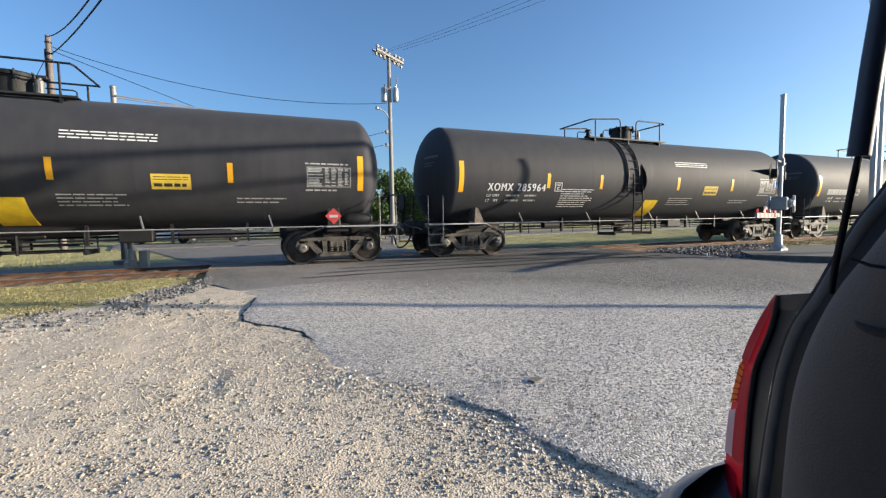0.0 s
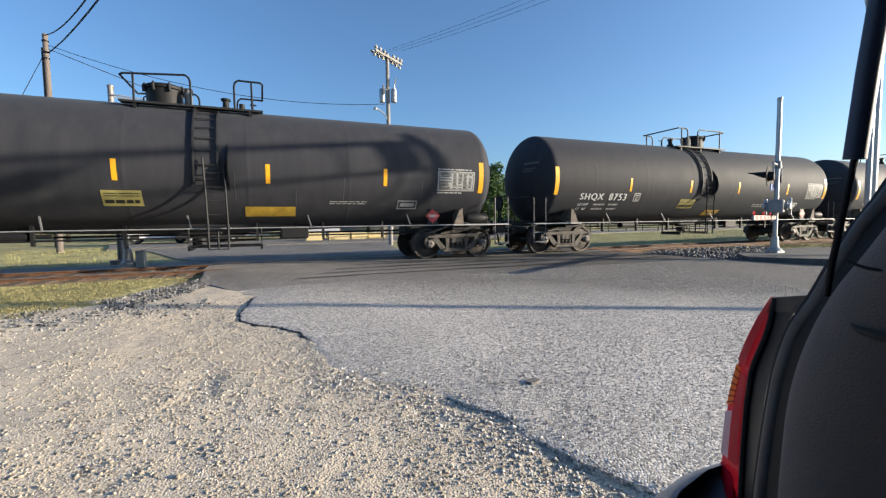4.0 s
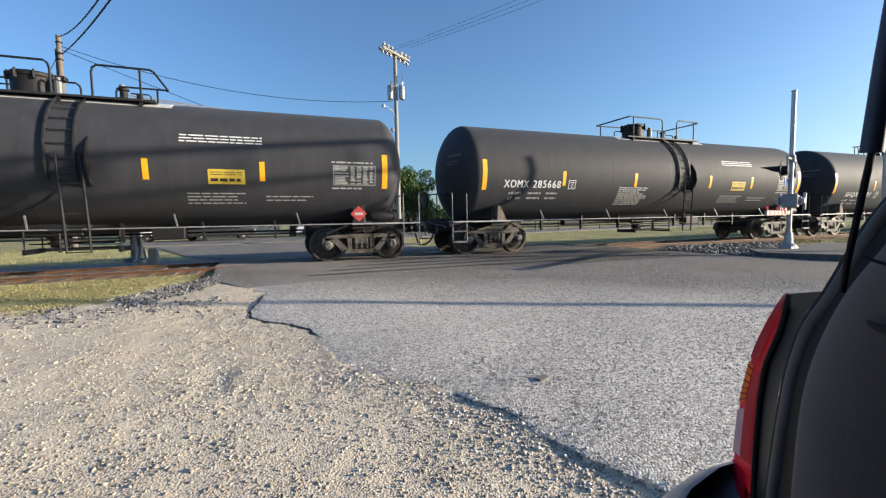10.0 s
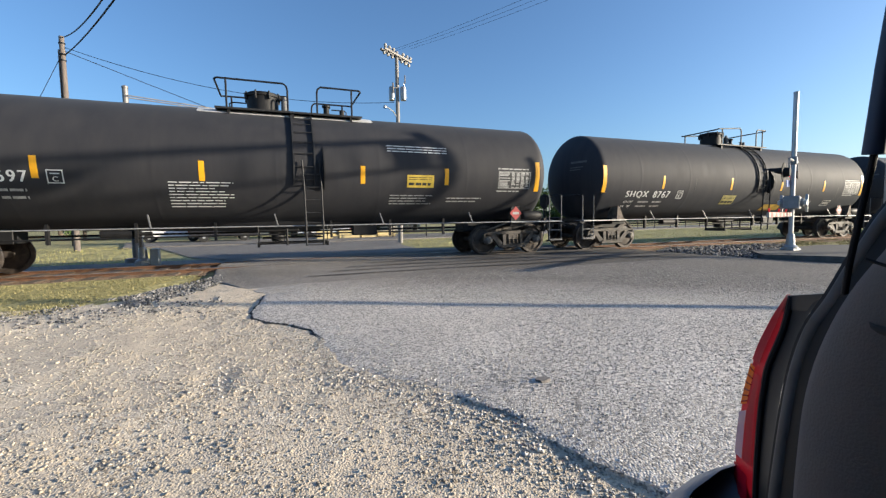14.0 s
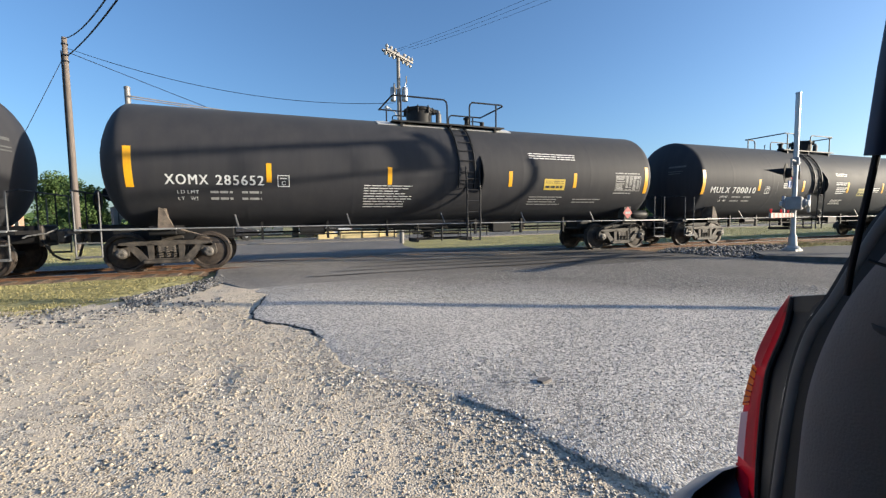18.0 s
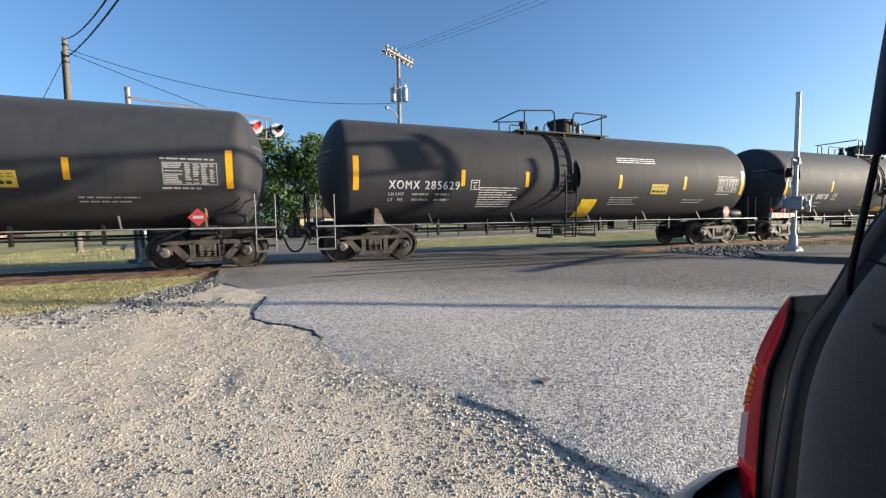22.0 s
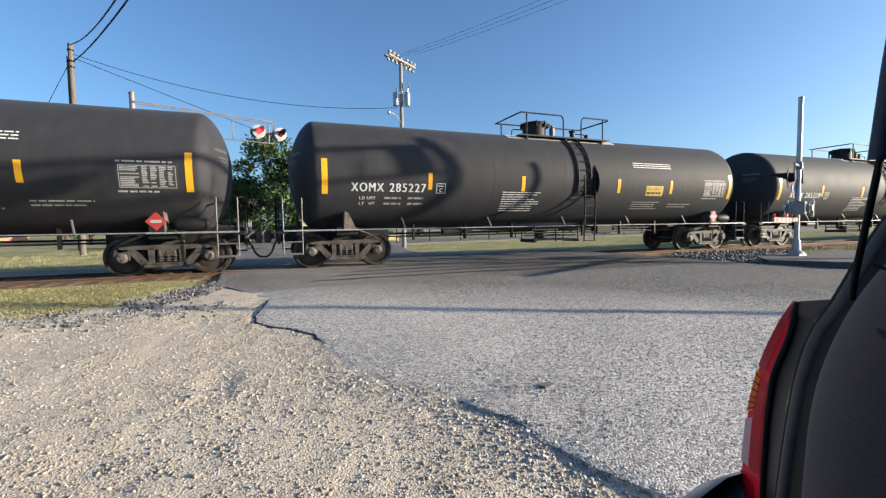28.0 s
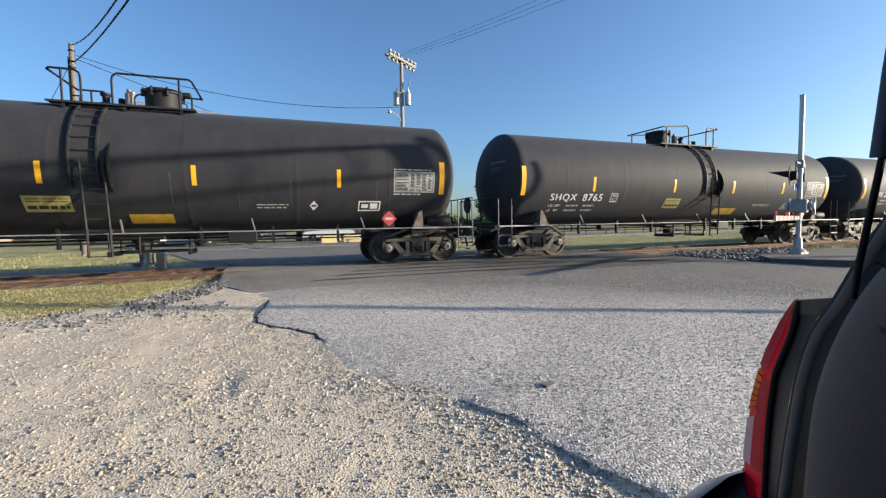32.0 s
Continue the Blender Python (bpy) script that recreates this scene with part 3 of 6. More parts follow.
def side(x, z, off=0.006):
    """A point on the tank's near flank."""
    r = TANK_R + off
    return (x, -math.sqrt(max(0.0, r * r - (z - TANK_Z) ** 2)), z)


def decal(x0, x1, z0, z1, s=None, off=0.006):
    """A sheet that lies on the tank's flank, with a thickness of its own."""
    s = s or Shape()
    n = max(1, math.ceil(abs(z1 - z0) / 0.06 - 0.5))
    rows = [z0 + (z1 - z0) * i / n for i in range(n + 1)]
    vs = [p for z in rows for p in (side(x0, z, off), side(x1, z, off))] + [p for z in rows for p in (side(x0, z, 0.0), side(x1, z, 0.0))]
    k, fs = 2 * (n + 1), []
    for i in range(n):
        a = 2 * i
        fs += [(a, a + 1, a + 3, a + 2), (a, a + 2, k + a + 2, k + a), (a + 1, k + a + 1, k + a + 3, a + 3)]
    fs += [(0, k, k + 1, 1), (2 * n, 2 * n + 1, k + 2 * n + 1, k + 2 * n)]
    return s.add(vs, fs)


def lines(x0, x1, z0, z1, n, seed, fill=0.5, words=True, off=0.006):
    """Rows of writing too small to read, as plain bars."""
    r, s = random.Random(seed), Shape()
    pitch = (z1 - z0) / n
    for i in range(n):
        z = z1 - (i + 0.5) * pitch
        x, end = x0, x1 - (x1 - x0) * r.choice((0, 0.05, 0.15, 0.3)) * (i > 0)
        while x < end - 0.02:
            w = min(r.uniform(0.08, 0.3) if words else end - x, end - x)
            decal(x, x + w, z - pitch * fill / 2, z + pitch * fill / 2, s, off)
            x += w + 0.035
    return s


def lettering(word, x0, x1, z, cap):
    """Readable writing laid on the tank's flank."""
    cu = bpy.data.curves.new("lettering", "FONT")
    cu.body, cu.size, cu.offset, cu.space_character = word, 1.0, 0.0, 1.22
    ob = new("lettering", cu)
    me = bpy.data.meshes.new_from_object(ob.evaluated_get(bpy.context.evaluated_depsgraph_get()))
    bpy.data.objects.remove(ob)
    bpy.data.curves.remove(cu)
    xs, zs = [v.co.x for v in me.vertices], [v.co.y for v in me.vertices]
    kx, kz = (x1 - x0) / (max(xs) - min(xs)), cap / (max(zs) - min(zs))
    lo, lz = min(xs), min(zs)
    # two strokes a little apart make the letters bold
    vs = [side(x0 + (v.co.x - lo) * kx + q, z - cap / 2 + (v.co.y - lz) * kz, off) for q, off in ((-0.036 * cap, 0.006), (0.0, 0.008), (0.036 * cap, 0.010)) for v in me.vertices]
    n = len(me.vertices)
    fs = [tuple(i + k for i in p.vertices) for k in (0, n, 2 * n) for p in me.polygons]
    bpy.data.meshes.remove(me)
    return vs, fs


def word_mesh(vs, fs):
    me = bpy.data.meshes.new("lettering")
    me.from_pydata(vs, [], fs)
    me.materials.append(M_WHITE)
    return me


def letters(vs, fs):
    """The same writing as one mesh a letter: faces whose widths overlap belong together."""
    spans = sorted((min(vs[i][0] for i in f), max(vs[i][0] for i in f), f) for f in fs)
    runs, end = [], -1e9
    for a, b, f in spans:
        if a > end + 0.002:
            runs.append([])
        runs[-1].append(f)
        end = max(end, b)
    out = []
    for run in runs:
        used = sorted({i for f in run for i in f})
        at = {i: k for k, i in enumerate(used)}
        out.append(word_mesh([vs[i] for i in used], [tuple(at[i] for i in f) for f in run]))
    return out


def shared_word(word, x0, x1, z, cap):
    key = (word, x0, z)
    if key not in SHARED:
        SHARED[key] = word_mesh(*lettering(word, x0, x1, z, cap))
    return SHARED[key]


def table_shape(x0, x1, z0, z1, rows):
    """A printed table: a row of headings, a first column of words, then columns of figures between rules."""
    s, r = outline(x0, x1, z0, z1, 0.014), random.Random(rows)
    ph = (z1 - z0 - 0.04) / rows
    cols = [x0 + 0.03, x0 + 0.40 * (x1 - x0), x0 + 0.55 * (x1 - x0), x0 + 0.70 * (x1 - x0), x0 + 0.86 * (x1 - x0), x1 - 0.02]
    for i in range(rows):
        z = z1 - 0.02 - (i + 0.5) * ph
        for k, (a, b) in enumerate(zip(cols, cols[1:])):
            if r.random() < 0.85:
                decal(a, a + (b - a - 0.03) * r.uniform(0.65, 1.0), z - 0.3 * ph, z + 0.3 * ph, s, 0.008)
    return s


def outline(x0, x1, z0, z1, w, s=None):
    s = s or Shape()
    for a, b, c, d in ((x0, x1, z0, z0 + w), (x0, x1, z1 - w, z1), (x0, x0 + w, z0 + w, z1 - w), (x1 - w, x1, z0 + w, z1 - w)):
        decal(a, b, c, d, s)
    return s


def tank_shape(seams, bead):
    prof = []
    head, start = 0.68, TANK_H - 0.68
    left = [(TANK_R * q, -start - head * (1 - q ** HEAD_P) ** (1 / HEAD_P)) for q in (0.03, 0.2, 0.38, 0.54, 0.67, 0.78, 0.87, 0.93, 0.97, 0.99, 1.0)]
    prof += left + [(TANK_R, -start + 0.08)]
    for x in seams:
        prof += [(TANK_R, x - 0.10), (TANK_R, x - 0.03), (TANK_R + bead, x - 0.018), (TANK_R + bead, x + 0.018), (TANK_R, x + 0.03), (TANK_R, x + 0.10)]
    prof += [(TANK_R, start - 0.08)] + [(r, -h) for r, h in reversed(left)]
    return Shape().lathe(prof, 72, "x", at=(0, 0, TANK_Z))


def side_frame_shape(k):
    """A cast truck side frame: top chord, diagonals, columns, spring seat and pedestal jaws."""
    y0, y1, s = (k * 1.0 - 0.07, k * 1.0 + 0.07, Shape())
    s.plate([(-0.99, 0.62), (-0.93, 0.70), (-0.60, 0.745), (0.60, 0.745), (0.93, 0.70), (0.99, 0.62), (0.93, 0.585), (0.6, 0.64), (-0.6, 0.64), (-0.93, 0.585)], "y", y0, y1)
    for q in (-1, 1):
        s.plate([(q * 0.80, 0.62), (q * 0.66, 0.66), (q * 0.36, 0.34), (q * 0.42, 0.22), (q * 0.50, 0.24)], "y", y0 + 0.01, y1 - 0.01)
        s.plate([(q * 0.26, 0.30), (q * 0.36, 0.30), (q * 0.38, 0.66), (q * 0.25, 0.66)], "y", y0, y1)
        s.plate([(q * 1.02, 0.66), (q * 1.06, 0.50), (q * 1.04, 0.40), (q * 0.99, 0.40), (q * 0.985, 0.52), (q * 0.80, 0.52), (q * 0.79, 0.40), (q * 0.74, 0.40), (q * 0.72, 0.52), (q * 0.76, 0.64)], "y", y0, y1)
    s.box(-0.47, 0.47, y0 - 0.02, y1 + 0.02, 0.20, 0.30, bev=0.02)
    s.box(-0.40, 0.40, y0 - 0.03, y1 + 0.03, 0.295, 0.325)
    return s


def coil(x, y, z0, z1, r, turns=5):
    pts = [(x + r * math.cos(a), y + r * math.sin(a), z0 + (z1 - z0) * i / (turns * 8)) for i, a in ((i, i * math.pi / 4) for i in range(turns * 8 + 1))]
    return Shape().tube(pts, 0.019, 5)


def wheelset_shape():
    s = Shape().lathe([(0.075, -0.98), (0.075, -0.80), (0.11, -0.79), (0.11, -0.66), (0.085, -0.64), (0.08, 0.64), (0.11, 0.66), (0.11, 0.79), (0.075, 0.80), (0.075, 0.98)], 16, "y")
    for k in (-1, 1):
        # outer face, dished plate, rim, tread, flange
        s.lathe([(0.10, k * 0.80), (0.145, k * 0.80), (0.16, k * 0.775), (0.36, k * 0.745), (0.385, k * 0.79), (0.452, k * 0.792), (0.457, k * 0.78), (0.460, k * 0.69), (0.487, k * 0.675), (0.487, k * 0.655), (0.40, k * 0.65), (0.36, k * 0.69), (0.15, k * 0.665), (0.10, k * 0.66)], 40, "y")
    return s


def cap_shape(k):
    s = Shape()
    if k:
        s.lathe([(0.115, k * 0.90), (0.125, k * 1.0), (0.115, k * 1.085), (0.085, k * 1.10), (0.085, k * 1.125), (0.03, k * 1.13)], 18, "y")
        for i in range(3):
            a = i * 2 * math.pi / 3
            s.lathe([(0.022, k * 1.12), (0.022, k * 1.15), (0.004, k * 1.151)], 6, "y", at=(0.055 * math.sin(a), 0, 0.055 * math.cos(a)))
    return s


SHARED = {}
M_PAD = mat("pale_tread_paint", (0.50, 0.50, 0.49), 0.75, vary=0.2, scale=5)
M_LADDER = mat("worn_ladder_paint", (0.013, 0.0145, 0.018), 0.6, spec=0.25, vary=0.3, scale=8, tint=(0.03, 0.03, 0.031))
M_STREAK = mat("faint_drip", (0.075, 0.078, 0.08), 0.65, vary=0.3, scale=6)
M_YWORN = mat("worn_yellow_panel", (0.50, 0.32, 0.04), 0.6, vary=0.3, scale=5)


def shared(name, build, m, smooth=False):
    """One mesh for all alike parts."""
    if name not in SHARED:
        SHARED[name] = build().mesh(name, m, smooth)
    return SHARED[name]


def bogie(car, x):
    b = part("bogie", shared("bogie", lambda: Shape().box(-0.19, 0.19, -1.06, 1.06, 0.46, 0.72, bev=0.03).box(-0.25, 0.25, -0.35, 0.35, 0.70, 0.84, bev=0.02).lathe([(0.3, 0.8), (0.3, 0.9)], 16)
             .box(-0.62, -0.52, -0.75, 0.75, 0.36, 0.46).box(0.52, 0.62, -0.75, 0.75, 0.36, 0.46), M_TRUCK), None, car, "dusty cast steel bolster", at=pose(x, 0, 0))
    for k in (-1, 1):
        part("side_frame", shared("side_frame%d" % k, lambda: side_frame_shape(k), M_TRUCK), None, b)
        for j in (-1, 0, 1):
            part("spring", shared("spring", lambda: coil(0, 0, 0.32, 0.60, 0.062), M_TRUCK), None, b, at=pose(j * 0.15, k * 1.0, 0))
    for q in (-1, 1):
        w = part("wheelset", shared("wheelset", wheelset_shape, M_WHEEL, True), None, b, "dusty steel wheels on one axle", at=pose(q * AXLE, 0, WHEEL_R))
        w["turns"] = 1
        for k in (-1, 1):
            part("brake_shoe", shared("brake_shoe", lambda: Shape().box(-0.04, 0.04, -0.06, 0.06, 0.30, 0.60, bev=0.01), M_TRUCK), None, b, at=pose(q * 0.37, k * 0.73, 0))
            c = part("bearing_cap", shared("bearing_cap%d" % k, lambda: cap_shape(k), M_CAP), None, b, "pale bolted bearing cap", at=pose(q * AXLE, 0, WHEEL_R))
            c["turns"] = 1
    return b


def guard(x0, x1, y, outer, z0=3.98, z1=4.72, sl=0.0):
    """A pipe guard: a rounded post at its inner end, a set-in post and a cross bar at its outer end (-1 or 1)."""
    r, s = 0.025, Shape()
    inner, end = (x1, x0) if outer < 0 else (x0, x1)
    q = 1 if end > inner else -1
    ze = z1 - sl
    for k in (-1, 1):
        s.tube([(inner, k * y, z0), (inner, k * y, z1 - 0.16), (inner + q * 0.025, k * y, z1 - 0.06), (inner + q * 0.10, k * y, z1), (end, k * y, ze)], r, 7)
        s.tube([(end - q * 0.20, k * y, z0), (end - q * 0.20, k * y, ze + 0.01)], r, 7)
    s.tube([(end, -y, ze), (end + q * 0.06, -y + 0.05, ze - 0.02), (end + q * 0.06, y - 0.05, ze - 0.02), (end, y, ze)], r, 7)
    s.tube([(end - q * 0.20, 0.10, z0 + 0.10), (end - q * 0.20, 0.10, z0 + 0.36), (end - q * 0.26, 0.10, z0 + 0.40), (inner + q * 0.5, 0.10, z0 + 0.40)], 0.018, 6)
    return s


def ladder_shape(x, w=0.50):
    """The upper ladder: flat bars bent along the tank, with round rungs."""
    s = Shape()
    arc = [(-(TANK_R + 0.075) * math.cos(a), TANK_Z + (TANK_R + 0.075) * math.sin(a)) for a in (radians(d) for d in (62, 54, 46, 38, 30, 20, 10, 0, -10, -19))]
    inn = [(y * 0.965, TANK_Z + (z - TANK_Z) * 0.965) for y, z in arc]
    for q in (0, w):
        s.rings([[(x + q - 0.02, y, z), (x + q + 0.02, y, z), (x + q + 0.02, v, u), (x + q - 0.02, v, u)] for (y, z), (v, u) in zip(arc, inn)])
    for q in (0, w):
        for d in (55, 10):
            a = radians(d)
            s.tube([(x + q, -TANK_R * math.cos(a) + 0.02, TANK_Z + TANK_R * math.sin(a)), (x + q, -(TANK_R + 0.07) * math.cos(a), TANK_Z + (TANK_R + 0.07) * math.sin(a))], 0.016, 5)
    return s


def lower_ladder_shape(x, w=0.42):
    """The straight ladder under it, set a little aside and ending in a foot stirrup."""
    s = Shape()
    for q in (0, w):
        s.tube([(x + q - 0.05, -1.60, 2.66), (x + q - 0.02, -1.61, 2.0), (x + q, -1.56, 1.06), (x + q, -1.54, 0.52)], 0.025, 6)
        s.tube([(x + q - 0.02, -1.60, 2.1), (x + q - 0.02, -1.42, 2.05)], 0.016, 5)
        s.tube([(x + q, -1.56, 1.1), (x + q, -1.38, 1.1)], 0.02, 5)
        s.lathe([(0.036, 1.0), (0.036, 1.14)], 8, at=(x + q, -1.56, 0))
    return s


def belly_shape():
    """The shell's sump, which slopes down to the outlet."""
    rings = []
    for i in range(13):
        x = -6.2 + 12.4 * i / 12
        z = 1.80 - 0.19 * (1 - abs(x) / 6.2)
        rings.append([(x, 0.75 * math.cos(2 * math.pi * k / 28), z + 0.75 * math.sin(2 * math.pi * k / 28)) for k in range(28)])
    return Shape().rings(rings)


def outlet_guard_shape(x0, x1):
    s = Shape()
    for y in (-0.42, 0.42):
        s.tube([(x0, y, 1.0), (x0, y, 0.55), (x1, y, 0.55), (x1, y, 1.0)], 0.026, 6)
        s.tube([(x0 + 0.1, y, 0.70), (x1 - 0.1, y, 0.70)], 0.02, 5)
    for x in (x0, x1):
        s.box(x - 0.03, x + 0.03, -0.46, 0.46, 0.46, 0.58)
    s.tube([(x0 * 0.6 + x1 * 0.4, -0.62, 0.5), (x0 * 0.6 + x1 * 0.4, -0.62, 0.95)], 0.03, 6)
    return s


def hoop_shape(x):
    """A side shield of the ladder, a half-moon plate standing on the flank."""
    o = [(-1.47, 3.02), (-1.58, 2.86), (-1.69, 2.66), (-1.73, 2.45), (-1.69, 2.24), (-1.58, 2.06), (-1.44, 1.94)]
    return Shape().plate(o + [(-1.40, 2.10), (-1.46, 2.35), (-1.47, 2.60), (-1.42, 2.88)], "x", x - 0.014, x + 0.014)


def head_point(e, y, z, off=0.004):
    """A point on the tank's end cap, e being -1 or 1."""
    q = min(1.0, math.hypot(y, z - TANK_Z) / TANK_R)
    return (e * (TANK_H - 0.68 + 0.68 * (1 - q ** HEAD_P) ** (1 / HEAD_P) + off), y, z)


def head_line(e, z, h, w):
    """A row of small print on the end cap, as one plain bar."""
    cells = [(-0.45 - w + w * i / 6, z + q) for i in range(7) for q in (0, h)]
    s = Shape()
    s.rings([[head_point(e, *cells[2 * i], off) for off in (0.0, 0.006)] + [head_point(e, *cells[2 * i + 1], off) for off in (0.006, 0.0)] for i in range(7)])
    return s


def tank_car(kind):
    """One tank car standing at the origin of the track, with all its parts but the number."""
    old = kind in "CDE"
    label = {"A": "black railroad tank car with yellow reflective bars and white lettering", "B": "black railroad tank car with a square yellow panel beside the ladder",
             "C": "weathered black tank car with streaked paint and faded yellow panels", "E": "weathered black tank car with a faded notice beside its ladder", "D": "black tank car with bold white lettering and pale notice panels"}[kind]
    car = thing("tank_car", pose(0, 0, 0), label, "tank car", "cars of the train")
    paint = M_TANK_OLD if old else M_TANK
    tank = part("tank", tank_shape((-5.2, -2.6, 0.0, 2.6, 5.2) if not old else (-6.1, -3.7, -1.25, 1.25, 3.7, 6.1), 0.0016 if old else 0.001), paint, car, smooth=True)
    P = {"A": dict(dome=-0.25, deck=(-1.35, 2.3), g1=(-1.28, 0.36), g2=(1.1, 2.22), lad=0.42, skid=(-0.5, 1.3), bars=(-4.67, -1.62, 2.15, 4.56), sign=(3.38, 4.17), sz=2.21),
         "B": dict(dome=0.10, deck=(-2.25, 1.5), g1=(-2.15, -0.78), g2=(-0.02, 1.4), lad=-1.12, skid=(-0.6, 1.3), bars=(-4.45, -2.27, 1.45, 4.51), sign=(2.9, 3.68), sz=2.12),
         "C": dict(dome=-0.62, deck=(-1.4, 1.65), g1=(-1.3, 0.05), g2=(1.0, 1.6), lad=0.12, skid=(-0.2, 1.5), bars=(-5.03, -1.4, 1.7, 4.67), sign=(-1.70, -0.95), sz=1.74),
         "E": dict(dome=0.62, deck=(-1.45, 1.45), g1=(-1.35, -0.80), g2=(-0.22, 1.32), lad=-0.86, skid=(-0.6, 1.1), bars=(-4.5, -1.40, 1.44, 4.75), sign=(-1.78, -0.95), sz=1.70),
         "D": dict(dome=0.85, deck=(-1.95, 1.7), g1=(-1.9, -1.2), g2=(-0.05, 1.6), lad=-1.0, skid=(-0.6, 1.1), bars=(-4.53, -1.65, 1.65, 4.53), sign=(2.5, 3.2), sz=2.14)}[kind]
    # top platform
    a, b = P["deck"]
    for k in (-1, 1):
        deck = part("platform", Shape().box(a, b, min(k * 0.58, k * 0.86), max(k * 0.58, k * 0.86), 3.995, 4.015, bev=0.005).box(a, b, min(k * 0.86, k * 0.875), max(k * 0.86, k * 0.875), 3.98, 4.025), M_LADDER, car, "steel grating walkway")
    if kind == "A":
        part("tread_pad", Shape().rings([[(x, -(TANK_R + q) * math.sin(radians(d)), TANK_Z + (TANK_R + q) * math.cos(radians(d))) for d, q in ((14, 0.0), (14, 0.016), (20, 0.016), (26, 0.016), (31, 0.016), (31, 0.0))] for x in (a - 0.4, b + 0.3)]), M_PAD, car, "pale tread pad on the tank top")
    for x in (a + 0.3, (a + b) / 2, b - 0.3):
        part("platform_bracket", Shape().box(x - 0.03, x + 0.03, -0.84, -0.50, 3.82, 3.994), M_FRAME, car)
        part("platform_bracket", Shape().box(x - 0.03, x + 0.03, 0.50, 0.84, 3.82, 3.994), M_FRAME, car)
    part("guard_rail", guard(*P["g1"], 0.84, -1, sl=0.10 if kind in "BC" else 0.0), M_DKSTEEL, car, "black bent pipe guard rail")
    part("guard_rail", guard(*P["g2"], 0.84, 1), M_DKSTEEL, car, "black bent pipe guard rail")
    dome = part("dome", Shape().lathe([(0.40, 3.95), (0.40, 4.50), (0.43, 4.52), (0.435, 4.58), (0.41, 4.61), (0.2, 4.66), (0.02, 4.66)], 28, at=(P["dome"], 0, 0)), M_FRAME, car, "round manway housing", smooth=True)
    for i in range(8):
        a_ = math.pi * (0.125 + i / 4)
        part("lid_bolt", shared("lid_bolt", lambda: Shape().box(-0.03, 0.05, -0.022, 0.022, 4.42, 4.60, bev=0.008).lathe([(0.024, 4.60), (0.024, 4.635), (0.004, 4.64)], 6), M_LADDER), None, dome, at=pose(P["dome"] + 0.43 * math.cos(a_), 0.43 * math.sin(a_), 0, 0, 0, math.degrees(a_)))
    part("dome_hinge", Shape().box(P["dome"] + 0.38, P["dome"] + 0.62, -0.10, 0.10, 4.50, 4.62, bev=0.02), M_FRAME, dome)
    vx = {"A": 1.45, "B": -1.45, "C": 0.75, "D": -0.55, "E": -0.62}[kind]
    part("safety_valve", Shape().lathe([(0.13, 4.1), (0.13, 4.25), (0.08, 4.27), (0.08, 4.42), (0.12, 4.43), (0.12, 4.48), (0.02, 4.5)], 14, at=(vx, 0.1, 0)), M_FRAME, car)
    part("vent_pipe", Shape().lathe([(0.09, 4.1), (0.09, 4.42), (0.05, 4.46), (0.05, 4.52), (0.01, 4.53)], 12, at=(P["dome"] + (0.55 if kind != "E" else -0.66), -0.28, 0)), M_STEPBAR, car, "capped vent pipe")
    part("loading_valve", Shape().lathe([(0.07, 4.1), (0.07, 4.3), (0.02, 4.32)], 10, at=(vx + 0.4, -0.2, 0)), M_FRAME, car)
    upper = part("ladder", ladder_shape(P["lad"]), M_LADDER, car, "black steel ladder bent over the tank")
    lower = part("ladder", lower_ladder_shape(P["lad"] + 0.24), M_LADDER, car, "straight steel ladder below it")
    rung = shared("rung", lambda: Shape().tube([(0, 0, 0), (0.5, 0, 0)], 0.013, 6), M_LADDER)
    for d in (60, 52, 43, 32, 21, 10, -2, -14):
        a = radians(d)
        part("rung", rung, None, upper, at=pose(P["lad"], -(TANK_R + 0.05) * math.cos(a), TANK_Z + (TANK_R + 0.05) * math.sin(a)))
    for z in (2.32, 2.0, 1.68, 1.36, 1.10, 0.80, 0.54):
        part("rung", shared("rung_low", lambda: Shape().tube([(0, 0, 0), (0.42, 0, 0)], 0.014, 6), M_LADDER), None, lower, at=pose(P["lad"] + 0.23, -1.59 if z > 1.4 else -1.56, z))
    part("ladder_shield", hoop_shape(P["lad"] + 0.72), M_FRAME, car)
    part("belly", belly_shape(), paint, car, "sloping black underside of the tank", smooth=True)
    part("outlet_guard", outlet_guard_shape(*P["skid"]), M_FRAME, car, "hanging pipe frame round the outlet")
    # running boards, handrail and under gear
    for k in (-1, 1):
        rail = part("handrail", Shape().tube([(-7.0, k * 1.44, 1.03), (7.0, k * 1.44, 1.03)], 0.015, 6), M_RAILGREY if k < 0 else M_DKSTEEL, car, "long pipe handrail along the tank")
        for x in (-5.4, -2.7, 0.0 if kind != "B" else 0.2, 2.7, 5.4):
            part("rail_strut", Shape().tube([(x, k * 1.44, 1.02), (x - 0.08, k * 1.32, 1.34)], 0.022, 5), M_STEPBAR, rail)
        for e in (-1, 1):
            part("running_board", Shape().box(e * 7.65 - 0.95, e * 7.65 + 0.95, k * 1.28 - 0.20, k * 1.28 + 0.20, 1.005, 1.045, bev=0.006), M_RAILGREY, car, "pale steel grating step board")
            st = Shape()
            for x in (8.14, 8.60):
                st.tube([(e * x, k * 1.43, 0.42), (e * x, k * 1.43, 1.86)], 0.017, 6)
            for z in (0.44, 0.74):
                st.tube([(e * 8.14, k * 1.43, z), (e * 8.60, k * 1.43, z)], 0.02, 6)
